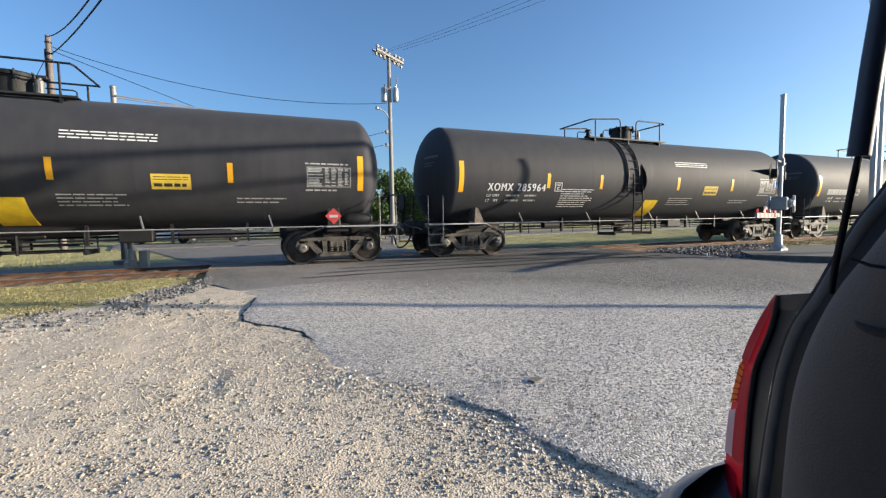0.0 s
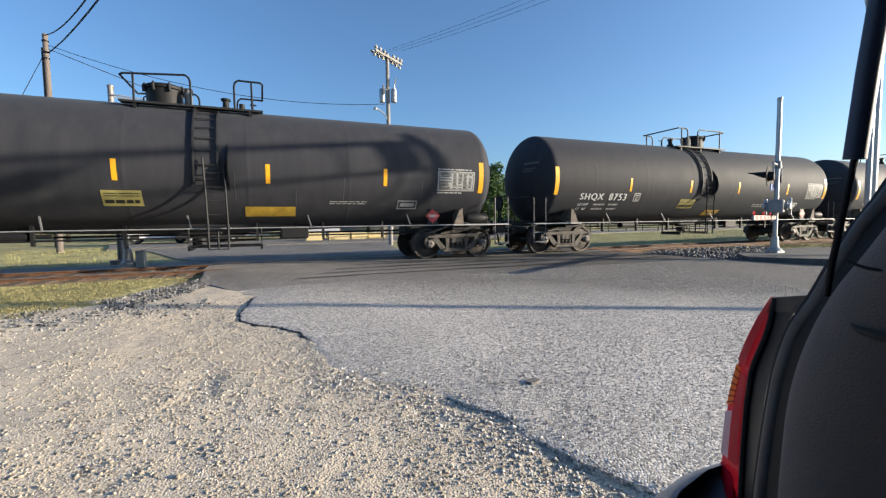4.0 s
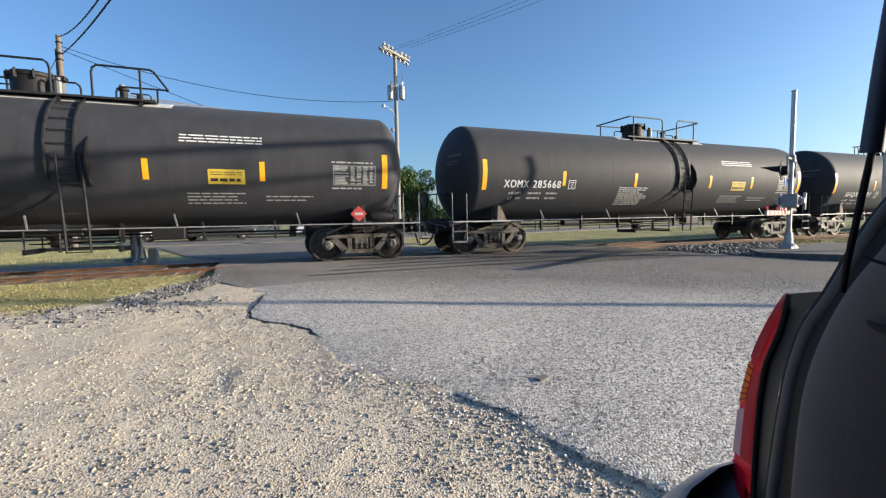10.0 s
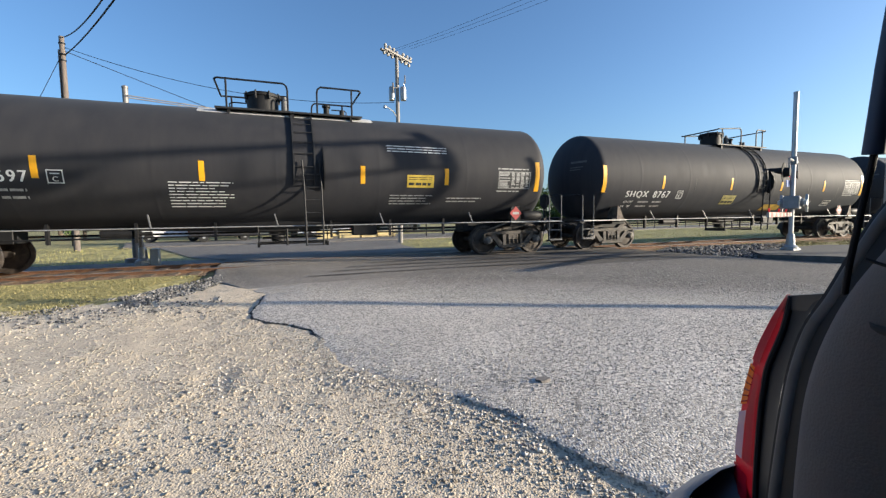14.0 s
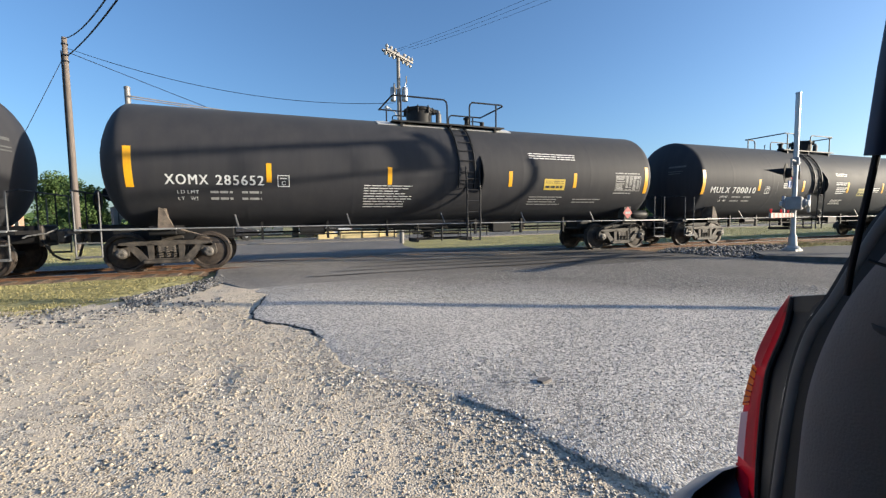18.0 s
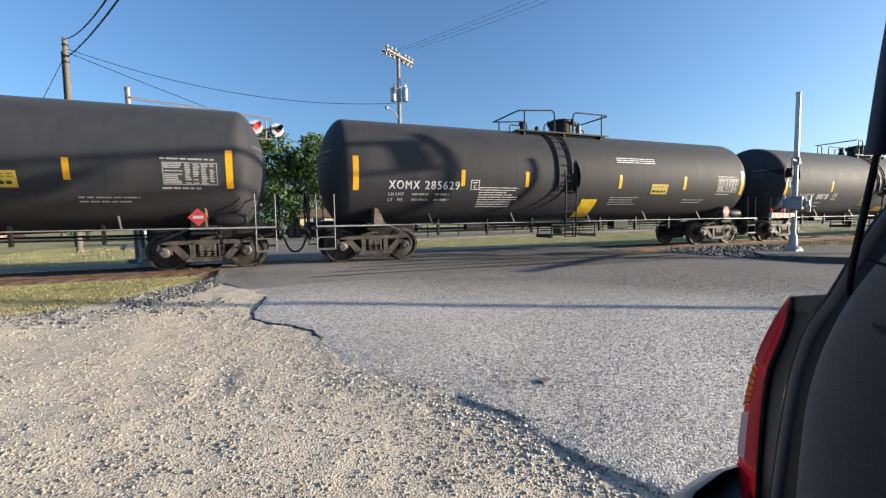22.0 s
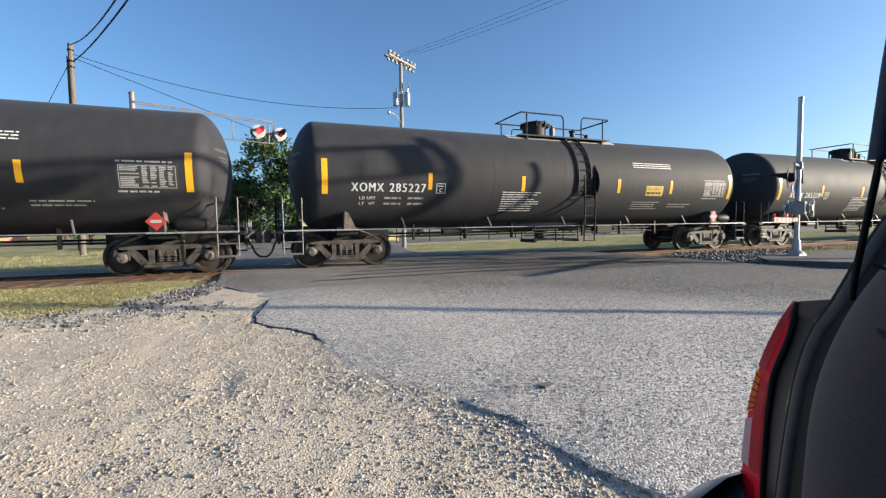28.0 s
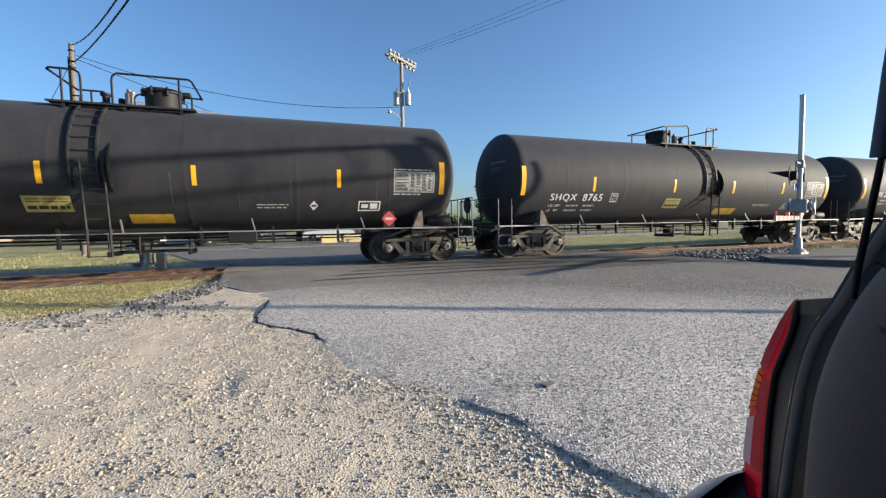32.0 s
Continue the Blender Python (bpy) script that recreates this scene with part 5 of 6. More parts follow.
def cantilever(at, direction, reach, top, heads, label, thick=1.0, ladder=True, lift=0.0):
    """A cantilever signal: mast with ladder and a truss with flashing lights over the road."""
    c = thing("cantilever_signal", at, label, "signal", "cantilever signals")
    part("mast", Shape().lathe([(0.30, -0.3), (0.30, 0.05), (0.13 * thick, 0.07), (0.125 * thick, top), (0.14 * thick, top), (0.14 * thick, top + 0.06), (0.02, top + 0.1)], 20), M_SILVER, c, "round aluminium mast", smooth=True)
    d = Matrix.Rotation(direction, 4, "Z")
    z1, z0 = top - 0.25, top - 1.12
    for y in (-0.14, 0.14):
        part("chord", Shape().tube([(0, y, z1), (reach, y, z1 - 0.02)], 0.045 * thick ** 2, 8), M_SILVER, c, at=d)
    part("chord", Shape().tube([(0, 0, z0), (reach, 0, z0 + 0.02)], 0.055 * thick ** 2, 8), M_SILVER, c, at=d)
    n = max(3, int(reach / 1.4))
    for i in range(1, n + 1):
        x = reach * i / n
        part("strut", Shape().tube([(x, 0, z0), (x, -0.14, z1)], 0.018 * thick, 6).tube([(x, 0, z0), (x, 0.14, z1)], 0.022 * thick, 6), M_SILVER, c, at=d)
    st = Shape()
    for x in () if not ladder else (0.30, 0.68):
        st.tube([(x, 0, 0.4), (x, 0, top - 0.3)], 0.022, 6)
    z = 0.6
    while z < top - 0.3:
        st.tube([(0.30, 0, z), (0.68, 0, z)], 0.014, 5)
        z += 0.30
    for z in (1.0, 2.8, 4.6):
        st.tube([(0, 0, z), (0.3, 0, z)], 0.02, 5)
    if ladder:
        part("ladder", st, M_SILVER, c, "narrow aluminium ladder", at=d)
    for x in heads:
        part("head_bracket", Shape().tube([(x - 0.55, 0, z0 + 0.12 + lift), (x + 0.55, 0, z0 + 0.12 + lift)], 0.035, 8).tube([(x, 0, z0), (x, 0, z0 + 0.75)], 0.03, 6), M_SILVER, c, at=d)
        for q, on in ((-0.42, True), (0.42, False)):
            for back in (0, 1):
                m = d @ pose(q + x, 0.0, z0 + 0.12 + lift) @ Matrix.Rotation(ROAD_DIR + math.pi * (1 - back) - direction, 4, "Z") @ pose(0.14, 0, 0)
                signal_head(c, m, on, None if ladder else M_CASE)
    return c


near = cantilever(pose(15.9, 6.37, 0.0), ACROSS, 6.3, 6.5, (5.75,), "aluminium cantilever signal with a ladder beside the road", lift=0.28)
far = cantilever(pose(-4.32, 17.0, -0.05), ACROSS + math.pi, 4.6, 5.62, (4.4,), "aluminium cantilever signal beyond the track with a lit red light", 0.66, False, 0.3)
part("junction_box", Shape().box(0.20, 0.42, -0.14, 0.14, -0.25, 0.40, bev=0.02).box(-0.55, 0.62, -0.22, 0.22, -0.3, -0.1, bev=0.02), M_SILVER, far_gate, "grey box at the foot of the mast")
crossbuck(far, pose(-0.3, -0.2, 3.0, 0, 0, 172))
part("bell", Shape().lathe([(0.05, 4.65), (0.13, 4.67), (0.14, 4.9), (0.04, 4.93)], 14, at=(0.25, -0.1, 0)), M_SILVER, far, "signal bell")
# assumed plate, out of view, added to throw a blob of shadow
part("gusset_plate", Shape().box(0.3, 0.95, -0.05, 0.05, 5.45, 6.2, bev=0.02), M_SILVER, near, "unseen plate added to cast a shadow", at=Matrix.Rotation(ACROSS, 4, "Z"))
tagged(part("traffic_island", Shape().plate([(12.55, 7.6), (13.6, 8.55), (18.0, 9.0), (22, 7.0), (20, 3.4), (15.6, 4.9), (13.5, 6.2)], "z", -0.4, 0.03), mat("dark_island_asphalt", (0.085, 0.083, 0.08), 0.9, vary=0.3, scale=6, bump=0.4)), "raised dark asphalt island around the gate", "kerb", "", "structure")


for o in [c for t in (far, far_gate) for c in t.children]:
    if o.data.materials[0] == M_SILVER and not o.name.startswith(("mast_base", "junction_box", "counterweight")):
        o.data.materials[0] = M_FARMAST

# ---- poles and wires ----
def pole(at, h, r, m, label):
    p = thing("utility_pole", at, label, "utility pole", "utility poles")
    part("pole", Shape().lathe([(r, -0.4), (r * 0.95, h * 0.3), (r * 0.75, h), (0.02, h + 0.02)], 14), m, p, smooth=True)
    return p


M_GREYPOLE = mat("grey_weathered_pole", (0.25, 0.235, 0.22), 0.8, vary=0.2, scale=5, bump=0.4, stretch=(6, 6, 0.6))
left = pole(pose(-10.6, 30.65, -0.25), 11.95, 0.165, M_WOODPOLE, "weathered brown wooden utility pole")
for z in (11.53, 10.93, 10.59):
    part("wire_clamp", Shape().lathe([(0.16, z), (0.16, z + 0.08)], 12), M_DKSTEEL, left)
part("cable_riser", Shape().tube([(-0.17, -0.05, 0.2), (-0.165, -0.05, 6.0), (-0.155, -0.05, 11.2)], 0.035, 6), M_WIRE, left, "black cable up the pole")
mid = pole(pose(7.74, 26.9, -0.25), 12.1, 0.15, M_GREYPOLE, "tall grey utility pole with crossarm and transformers")
for z in (11.85, 11.2):
    if z > 11.5:
        part("crossarm", Shape().box(-1.42, 1.42, -0.20, -0.10, -0.07, 0.07, bev=0.01).box(-1.42, 1.42, 0.10, 0.20, -0.07, 0.07, bev=0.01), M_GREYPOLE, mid, "double wooden crossarm", at=pose(0, 0, z, 0, 0, 38))
        for x in (-1.32, -0.92, -0.50, 0.50, 0.92, 1.32):
            part("insulator", Shape().lathe([(0.03, 0), (0.04, 0.10), (0.10, 0.12), (0.11, 0.24), (0.05, 0.30), (0.01, 0.31)], 10).lathe([(0.07, -0.28), (0.10, -0.16), (0.03, -0.06)], 8, at=(0.05, 0.16, 0)), M_CONCRETE, mid, "pale porcelain insulator", at=pose(0, 0, z, 0, 0, 38) @ pose(x, -0.15, 0))
for x, y in ((0.36, -0.12), (-0.34, 0.10)):
    part("transformer", Shape().lathe([(0.02, 9.05), (0.17, 9.06), (0.19, 9.12), (0.19, 9.85), (0.15, 9.92), (0.03, 9.95)], 16, at=(x, y, 0)).lathe([(0.03, 9.9), (0.045, 10.05), (0.02, 10.2)], 8, at=(x + 0.05, y, 0)), M_SILVER, mid, "grey can transformer", smooth=True)
part("fuse_cutout", Shape().box(-0.34, -0.28, -0.2, -0.1, 9.5, 10.1).box(-0.30, -0.05, -0.16, -0.10, 9.78, 9.84).box(0.42, 0.47, -0.3, -0.2, 10.1, 10.6), M_GREYPOLE, mid)
part("street_light_arm", Shape().tube([(0, 0, 7.9), (-0.35, -0.2, 8.3), (-0.8, -0.4, 8.5)], 0.035, 8).lathe([(0.03, -0.12), (0.12, -0.10), (0.12, 0.0), (0.06, 0.08)], 12, at=(-0.95, -0.46, 8.5)), M_SILVER, mid, "curved street lamp arm")
for z in (7.1, 6.3):
    part("cable_bracket", Shape().tube([(0, 0, z), (-0.55, -0.2, z - 0.1)], 0.03, 6).lathe([(0.1, z - 0.1), (0.12, z), (0.1, z + 0.1)], 10, at=(-0.3, -0.1, 0)), M_GREYPOLE, mid)


def wire(a, b, sag, r, name="power_line"):
    a, b = Vector(a), Vector(b)
    pts = [a + (b - a) * k - Vector((0, 0, sag * 4 * k * (1 - k))) for k in (i / 18 for i in range(19))]
    tagged(part(name, Shape().tube(pts, r, 5), M_WIRE), "black overhead cable between poles", "cable", "overhead cables")


wire((-10.53, 30.65, 11.67), (3.24, -1.62, 7.03), 1.35, 0.026)
wire((-10.46, 30.67, 10.76), (3.9, -0.81, 7.98), 0.86, 0.031)
wire((-10.6, 30.65, 11.15), (7.5, 26.8, 8.66), 0.98, 0.017)
wire((-10.6, 30.65, 10.95), (8.8, 44.5, 6.76), 0.07, 0.021)
wire((-10.6, 30.65, 10.8), (-15.6, 30.6, -0.25), 0.0, 0.017)
for k, (x, y, z) in enumerate(((6.9, 27.6, 11.9), (7.7, 27.0, 11.95), (8.5, 26.2, 11.9))):
    wire((x, y, z), (x + 9.8, y - 28.0, 10.6), 0.6, 0.007)
wire((7.2, 26.7, 6.8), (-6, 40, 6.0), 0.4, 0.015)
wire((7.2, 26.7, 6.0), (-6, 41, 5.2), 0.4, 0.015)
shade = pole(pose(17.68, -0.87, -0.7), 11.4, 0.12, M_WOODPOLE, "brown wooden utility pole beside the lot")


# ---- trees ----
M_BARK = mat("grey_bark", (0.12, 0.095, 0.07), 0.9, vary=0.3, scale=5, bump=0.5)
M_LEAF = loose_mat("green_leaves", (0.028, 0.058, 0.020), (0.11, 0.165, 0.055), 0.65)


def tree(x, y, h, w, seed):
    base = 0.24
    r = np.random.default_rng(seed)
    z0 = height(x, y) - 0.1
    t = thing("tree", pose(x, y, z0), "leafy green oak with an uneven crown", "tree", "trees behind the track")
    th = h * base
    tr = Shape().tube([(0, 0, -0.2), (0.05, 0, th * 0.5), (0.0, 0.05, th), (0.1, 0, h * 0.75)], [0.035 * h, 0.028 * h, 0.022 * h, 0.006 * h], 9)
    cl = []
    for i in range(13):
        a, e = r.uniform(0, 2 * math.pi), r.uniform(0.1, 1.1)
        L = r.uniform(0.5, 1.0) * w * 0.46
        p = Vector((math.cos(a) * math.cos(e) * L, math.sin(a) * math.cos(e) * L, th + (h - th) * r.uniform(0.1, 0.85)))
        tr.tube([(0, 0, th * r.uniform(0.75, 1.3)), p * 0.55 + Vector((0, 0, th * 0.35)), p], [0.012 * h, 0.007 * h, 0.003 * h], 6)
        cl.append((p, r.uniform(0.13, 0.24) * w))
    for i in range(9):
        cl.append((Vector((r.normal(0, 0.16) * w, r.normal(0, 0.16) * w, h * r.uniform(max(0.55, base + 0.04), 0.93))), r.uniform(0.10, 0.2) * w))
    for i in range(7):
        cl.append((Vector((r.normal(0, 0.2) * w, r.normal(0, 0.2) * w, h * r.uniform(base - 0.04, base + 0.21))), r.uniform(0.10, 0.18) * w))
    part("trunk", tr, M_BARK, t, "grey bark trunk and limbs", smooth=True)
    C = []
    for p, q in cl:
        n = int(420 * (q / (0.18 * w)) ** 2)
        d = r.normal(0, 1, (n, 3))
        d /= np.linalg.norm(d, axis=1)[:, None]
        C.append(np.array(p) + d * (q * r.uniform(0.45, 1.08, (n, 1)) * np.array([1, 1, 0.75])))
    C = np.concatenate(C)
    C[:, 2] = np.maximum(C[:, 2], h * (base - 0.15))
    n = len(C)
    u, v = r.normal(0, 1, (n, 3)), r.normal(0, 1, (n, 3))
    u /= np.linalg.norm(u, axis=1)[:, None]
    v = np.cross(u, v)
    v /= np.linalg.norm(v, axis=1)[:, None]
    sz = (r.uniform(0.018, 0.034, n) * w ** 0.6 * 1.9)[:, None]
    V = np.stack([C - u * sz, C - v * sz * 0.55, C + u * sz, C + v * sz * 0.55], 1)
    part("crown", mesh_np("crown", V, [(0, 1, 2, 3)], M_LEAF), None, t, "dense green leaves")


for i, (x, y, h, w) in enumerate(((1.9, 45, 10.3, 9.0), (-3.6, 50, 8.9, 6.6), (-10.9, 53, 7.5, 6.0), (-17, 51, 5.6, 5), (7.0, 49, 9.6, 7), (13, 56, 8.2, 8), (18.5, 57, 8.6, 8), (28.5, 52, 9.8, 8.5), (36, 57, 8.4, 8), (47, 60, 8.5, 9), (-31, 84, 9.5, 8), (60, 64, 9, 9))):
    tree(x, y, h, w, 30 + i)
r2 = np.random.default_rng(9)
n = 9000
ang = radians(8) + r2.uniform(0, 1, n) * radians(128)
dist = r2.uniform(150, 175, n)
base = np.stack([np.cos(ang) * dist, np.sin(ang) * dist, np.zeros(n)], 1)
topz = 4.5 + 2.5 * np.sin(ang * 31) * np.sin(ang * 13) + 1.2 * np.sin(ang * 71)
base[:, 2] = -0.3 + r2.uniform(0, 1, n) * topz
u, v = r2.normal(0, 1, (n, 3)), r2.normal(0, 1, (n, 3))
u /= np.linalg.norm(u, axis=1)[:, None]
v /= np.linalg.norm(v, axis=1)[:, None]
V = np.stack([base - u * 1.3, base - v * 0.9, base + u * 1.3, base + v * 0.9], 1)
# second belt, added behind the camera and never in view
n2 = 14000
ang = radians(150) + r2.uniform(0, 1, n2) * radians(165)
dist = r2.uniform(58, 72, n2)
b2 = np.stack([np.cos(ang) * dist, np.sin(ang) * dist, np.zeros(n2)], 1)
b2[:, 2] = -0.9 + r2.uniform(0, 1, n2) ** 0.8 * (7.0 + 2.0 * np.sin(ang * 23) * np.sin(ang * 9) + 0.9 * np.sin(ang * 57))
u, v = r2.normal(0, 1, (n2, 3)), r2.normal(0, 1, (n2, 3))
u /= np.linalg.norm(u, axis=1)[:, None]
v /= np.linalg.norm(v, axis=1)[:, None]
V = np.concatenate([V, np.stack([b2 - u * 0.8, b2 - v * 0.55, b2 + u * 0.8, b2 + v * 0.55], 1)])
tagged(new("far_woods", mesh_np("far_woods", V, [(0, 1, 2, 3)], M_LEAF)), "distant line of green woods, with an added unseen belt behind the camera", "woods", "", "stuff")


# ---- buildings and things behind the track ----
M_BRICK = mat("orange_red_brick", (0.42, 0.23, 0.155), 0.85, vary=0.25, scale=14, bump=0.3)
M_ROOF = mat("brown_roof", (0.12, 0.08, 0.06), 0.8, vary=0.2)
M_CREAM = mat("cream_siding", (0.62, 0.50, 0.26), 0.7, vary=0.1)
M_GLASS = mat("dark_window_glass", (0.02, 0.025, 0.03), 0.08, vary=0.1)
M_TRIM = mat("pale_trim", (0.6, 0.58, 0.54), 0.7, vary=0.1)


def building(at, w, d, h, m, label, floors, bays, roof="flat"):
    b = thing("building", at, label, "building")
    part("wall", Shape().box(0, w, 0, d, -0.3, h), m, b)
    if roof == "flat":
        part("roof", Shape().box(-0.15, w + 0.15, -0.15, d + 0.15, h, h + 0.22, bev=0.03), M_TRIM, b, "pale parapet coping")
    else:
        part("roof", Shape().plate([(-0.3, h), (d + 0.3, h), (d / 2, h + d * 0.28)], "x", -0.3, w + 0.3), M_ROOF, b, "low brown gable roof")
    for f in range(floors):
        for i in range(bays):
            x, z = w * (i + 0.5) / bays, (f + 0.28) * h / floors
            win = part("window", Shape().box(x - 0.62, x + 0.62, -0.06, 0.0, z, z + 1.35), M_TRIM, b, "pale framed window")
            part("pane", Shape().box(x - 0.52, x + 0.52, -0.075, -0.06, z + 0.1, z + 1.25), M_GLASS, win)
    for i in range(max(1, int(d / 3))):
        for f in range(floors):
            y, z = d * (i + 0.5) / max(1, int(d / 3)), (f + 0.28) * h / floors
            win = part("window", Shape().box(w, w + 0.06, y - 0.55, y + 0.55, z, z + 1.35), M_TRIM, b, "pale framed window")
            part("pane", Shape().box(w + 0.06, w + 0.075, y - 0.46, y + 0.46, z + 0.1, z + 1.25), M_GLASS, win)
    return b


bk = building(pose(-55.6, 66.6, -0.3), 24.0, 8.0, 11.0, M_BRICK, "orange-red brick building with pale coping", 3, 7)
building(pose(2.2, 42.0, -0.25), 3.4, 3.0, 1.9, M_CREAM, "small cream shed with a brown roof", 1, 1, "gable")
building(pose(-3.6, 59.0, -0.25), 4.6, 6.0, 3.3, M_TRIM, "pale gabled house behind the trees", 1, 2, "gable")
building(pose(8.0, 62.0, -0.25), 13.0, 7.0, 3.0, M_TRIM, "long pale building under the trees", 1, 5, "gable")
building(pose(-16.0, 62.0, -0.25), 12.0, 7.0, 3.2, M_TRIM, "low pale house far behind the track", 1, 4, "gable")

M_CARWHITE = mat("white_car_paint", (0.72, 0.72, 0.72), 0.25, vary=0.05, coat=0.5)
M_CARDARK = mat("dark_car_paint", (0.03, 0.03, 0.035), 0.25, vary=0.1, coat=0.5)


def parked_car(at, m, label):
    c = thing("parked_car", at, label, "car", "parked vehicles")
    body = [(-2.3, 0.35), (2.25, 0.35), (2.3, 0.62), (2.1, 0.86), (1.1, 0.95), (-1.9, 0.98), (-2.28, 0.86), (-2.35, 0.6)]
    part("body", Shape().plate(body, "y", -0.88, 0.88), m, c)
    cab = Shape().rings([[(-1.95, -0.82, 0.96), (1.15, -0.82, 0.94), (1.15, 0.82, 0.94), (-1.95, 0.82, 0.96)], [(-1.55, -0.66, 1.52), (0.35, -0.66, 1.52), (0.35, 0.66, 1.52), (-1.55, 0.66, 1.52)]])
    part("cabin", cab, M_GLASS, c, "dark glazed cabin")
    part("roof", Shape().box(-1.58, 0.38, -0.68, 0.68, 1.515, 1.56, bev=0.015), m, c)
    for x in (-1.4, 1.4):
        for y in (-0.82, 0.82):
            w = part("wheel", Shape().lathe([(0.2, y - 0.1), (0.33, y - 0.1), (0.34, y), (0.33, y + 0.1), (0.2, y + 0.1)], 18, "y", at=(x, 0, 0.34)), M_RUBBER, c)
            part("rim", Shape().lathe([(0.02, y - 0.11), (0.19, y - 0.09), (0.19, y + 0.09), (0.02, y + 0.11)], 14, "y", at=(x, 0, 0.34)), M_SILVER, w)
    for x, mm in ((-2.34, M_REDOFF), (2.27, M_TRIM)):
        for y in (-0.6, 0.6):
            part("car_light", Shape().box(x - 0.03, x + 0.03, y - 0.2, y + 0.2, 0.65, 0.82), mm, c)


parked_car(pose(-3.6, 37.0, -0.24, 0, 0, 10), M_CARDARK, "dark sedan parked on the street behind the track")
parked_car(pose(4.4, 40.5, -0.24, 0, 0, 170), M_CARWHITE, "white sedan parked beside the cream shed")
parked_car(pose(-7.2, 38.0, -0.24, 0, 0, 5), M_CARWHITE, "white sedan parked behind the track")
for i, (x, y, sx, sz) in enumerate(((5.0, 35.2, 1.6, 0.7), (6.9, 35.6, 1.3, 0.55), (3.2, 35.0, 1.2, 0.6), (8.4, 36.0, 1.5, 0.5))):
    cr = thing("crate_stack", pose(x, y, -0.25), "pale wooden crates stacked on the apron", "crate", "crates on the apron")
    part("crate", Shape().box(0, sx, 0, 1.0, 0, sz, bev=0.02), M_CREAM, cr)
    for k in range(3):
        part("slat", Shape().box(-0.02, sx + 0.02, -0.03, 0.0, sz * (k + 0.2) / 3, sz * (k + 0.7) / 3), M_CREAM, cr)
fe = thing("pipe_fence", pose(0, 0, -0.25), "dark pipe fence along the field", "fence")
for i in range(18):
    x = 9 + i * 3.0
    part("post", shared("fence_post", lambda: Shape().tube([(0, 0, -0.1), (0, 0, 1.22)], 0.05, 7), M_FRAME), None, fe, at=pose(x, 33.5 + (x - 9) * 0.12, 0))
for z in (0.4, 0.78, 1.15):
    part("fence_rail", Shape().tube([(9, 33.5, z), (60, 33.5 + 51 * 0.12, z)], 0.035, 6), M_FRAME, fe)


# ---- the vehicle around the camera ----
M_SUVPAINT = mat("blue_grey_car_paint", (0.17, 0.225, 0.28), 0.3, metal=0.1, vary=0.05, coat=0.4)
M_INTERIOR = mat("grey_moulded_trim", (0.165, 0.142, 0.126), 0.85, vary=0.12, scale=2, bump=0.25, bump_scale=220)
M_SEAL = mat("black_door_seal", (0.017, 0.018, 0.020), 0.6, vary=0.2, scale=10, spec=0.2)
M_DOORSEAL = mat("grey_rubber_seal", (0.080, 0.083, 0.088), 0.55, vary=0.2, scale=14)
M_GLOSSBLACK = mat("black_gloss_jamb", (0.012, 0.0135, 0.016), 0.5, vary=0.15, spec=0.35)


def lens_mat(name, color, share):
    """Coloured plastic that lets some light through."""
    m = mat(name, color, 0.3, vary=0.06, spec=0.12)
    nt = m.node_tree
    nt.nodes["Principled BSDF"].inputs["IOR"].default_value = 1.15
    tr, mx = nt.nodes.new("ShaderNodeBsdfTranslucent"), nt.nodes.new("ShaderNodeMixShader")
    tr.inputs[0].default_value, mx.inputs[0].default_value = (*color, 1), share
    nt.links.new(nt.nodes["Principled BSDF"].outputs[0], mx.inputs[1])
    nt.links.new(tr.outputs[0], mx.inputs[2])
    nt.links.new(mx.outputs[0], nt.nodes["Material Output"].inputs[0])
    return m


M_LENSRED = lens_mat("red_tail_lens", (0.50, 0.010, 0.028), 0.12)
M_LENSDARK = lens_mat("dark_red_tail_lens", (0.30, 0.010, 0.022), 0.12)
M_LENSORANGE = lens_mat("amber_tail_lens", (0.95, 0.30, 0.04), 0.4)
M_LENSCLEAR = lens_mat("clear_tail_lens", (0.72, 0.62, 0.62), 0.3)
REAR = radians(75)


def V3(r, s, z):
    """Metres behind, to the vehicle's left of, and above the eye's foot."""
    return Vector((r * math.cos(REAR) + s * math.sin(REAR), r * math.sin(REAR) - s * math.cos(REAR), z))


def smooth_line(pts, n):
    """n points evenly along a Catmull-Rom curve."""
    out, m = [], len(pts) - 1
    for k in range(n):
        f = k * m / (n - 1)
        i = min(int(f), m - 1)
        t = f - i
        p = [Vector(pts[min(max(j, 0), m)]) for j in (i - 1, i, i + 1, i + 2)]
        out.append(0.5 * (2 * p[1] + (p[2] - p[0]) * t + (2 * p[0] - 5 * p[1] + 4 * p[2] - p[3]) * t * t + (3 * p[1] - p[0] - 3 * p[2] + p[3]) * t ** 3))
    return out


def band(lines_, n, m, name, parent, label="", bulge=0.0):
    """A skin between vehicle lines of (r, s, z), top to bottom."""
    L = [smooth_line(l, n) for l in lines_]
    s = Shape()
    s.rings([[V3(*p) for p in l] for l in L], closed=False, cap0=False, cap1=False)
    return part(name, s, m, parent, label, smooth=True)


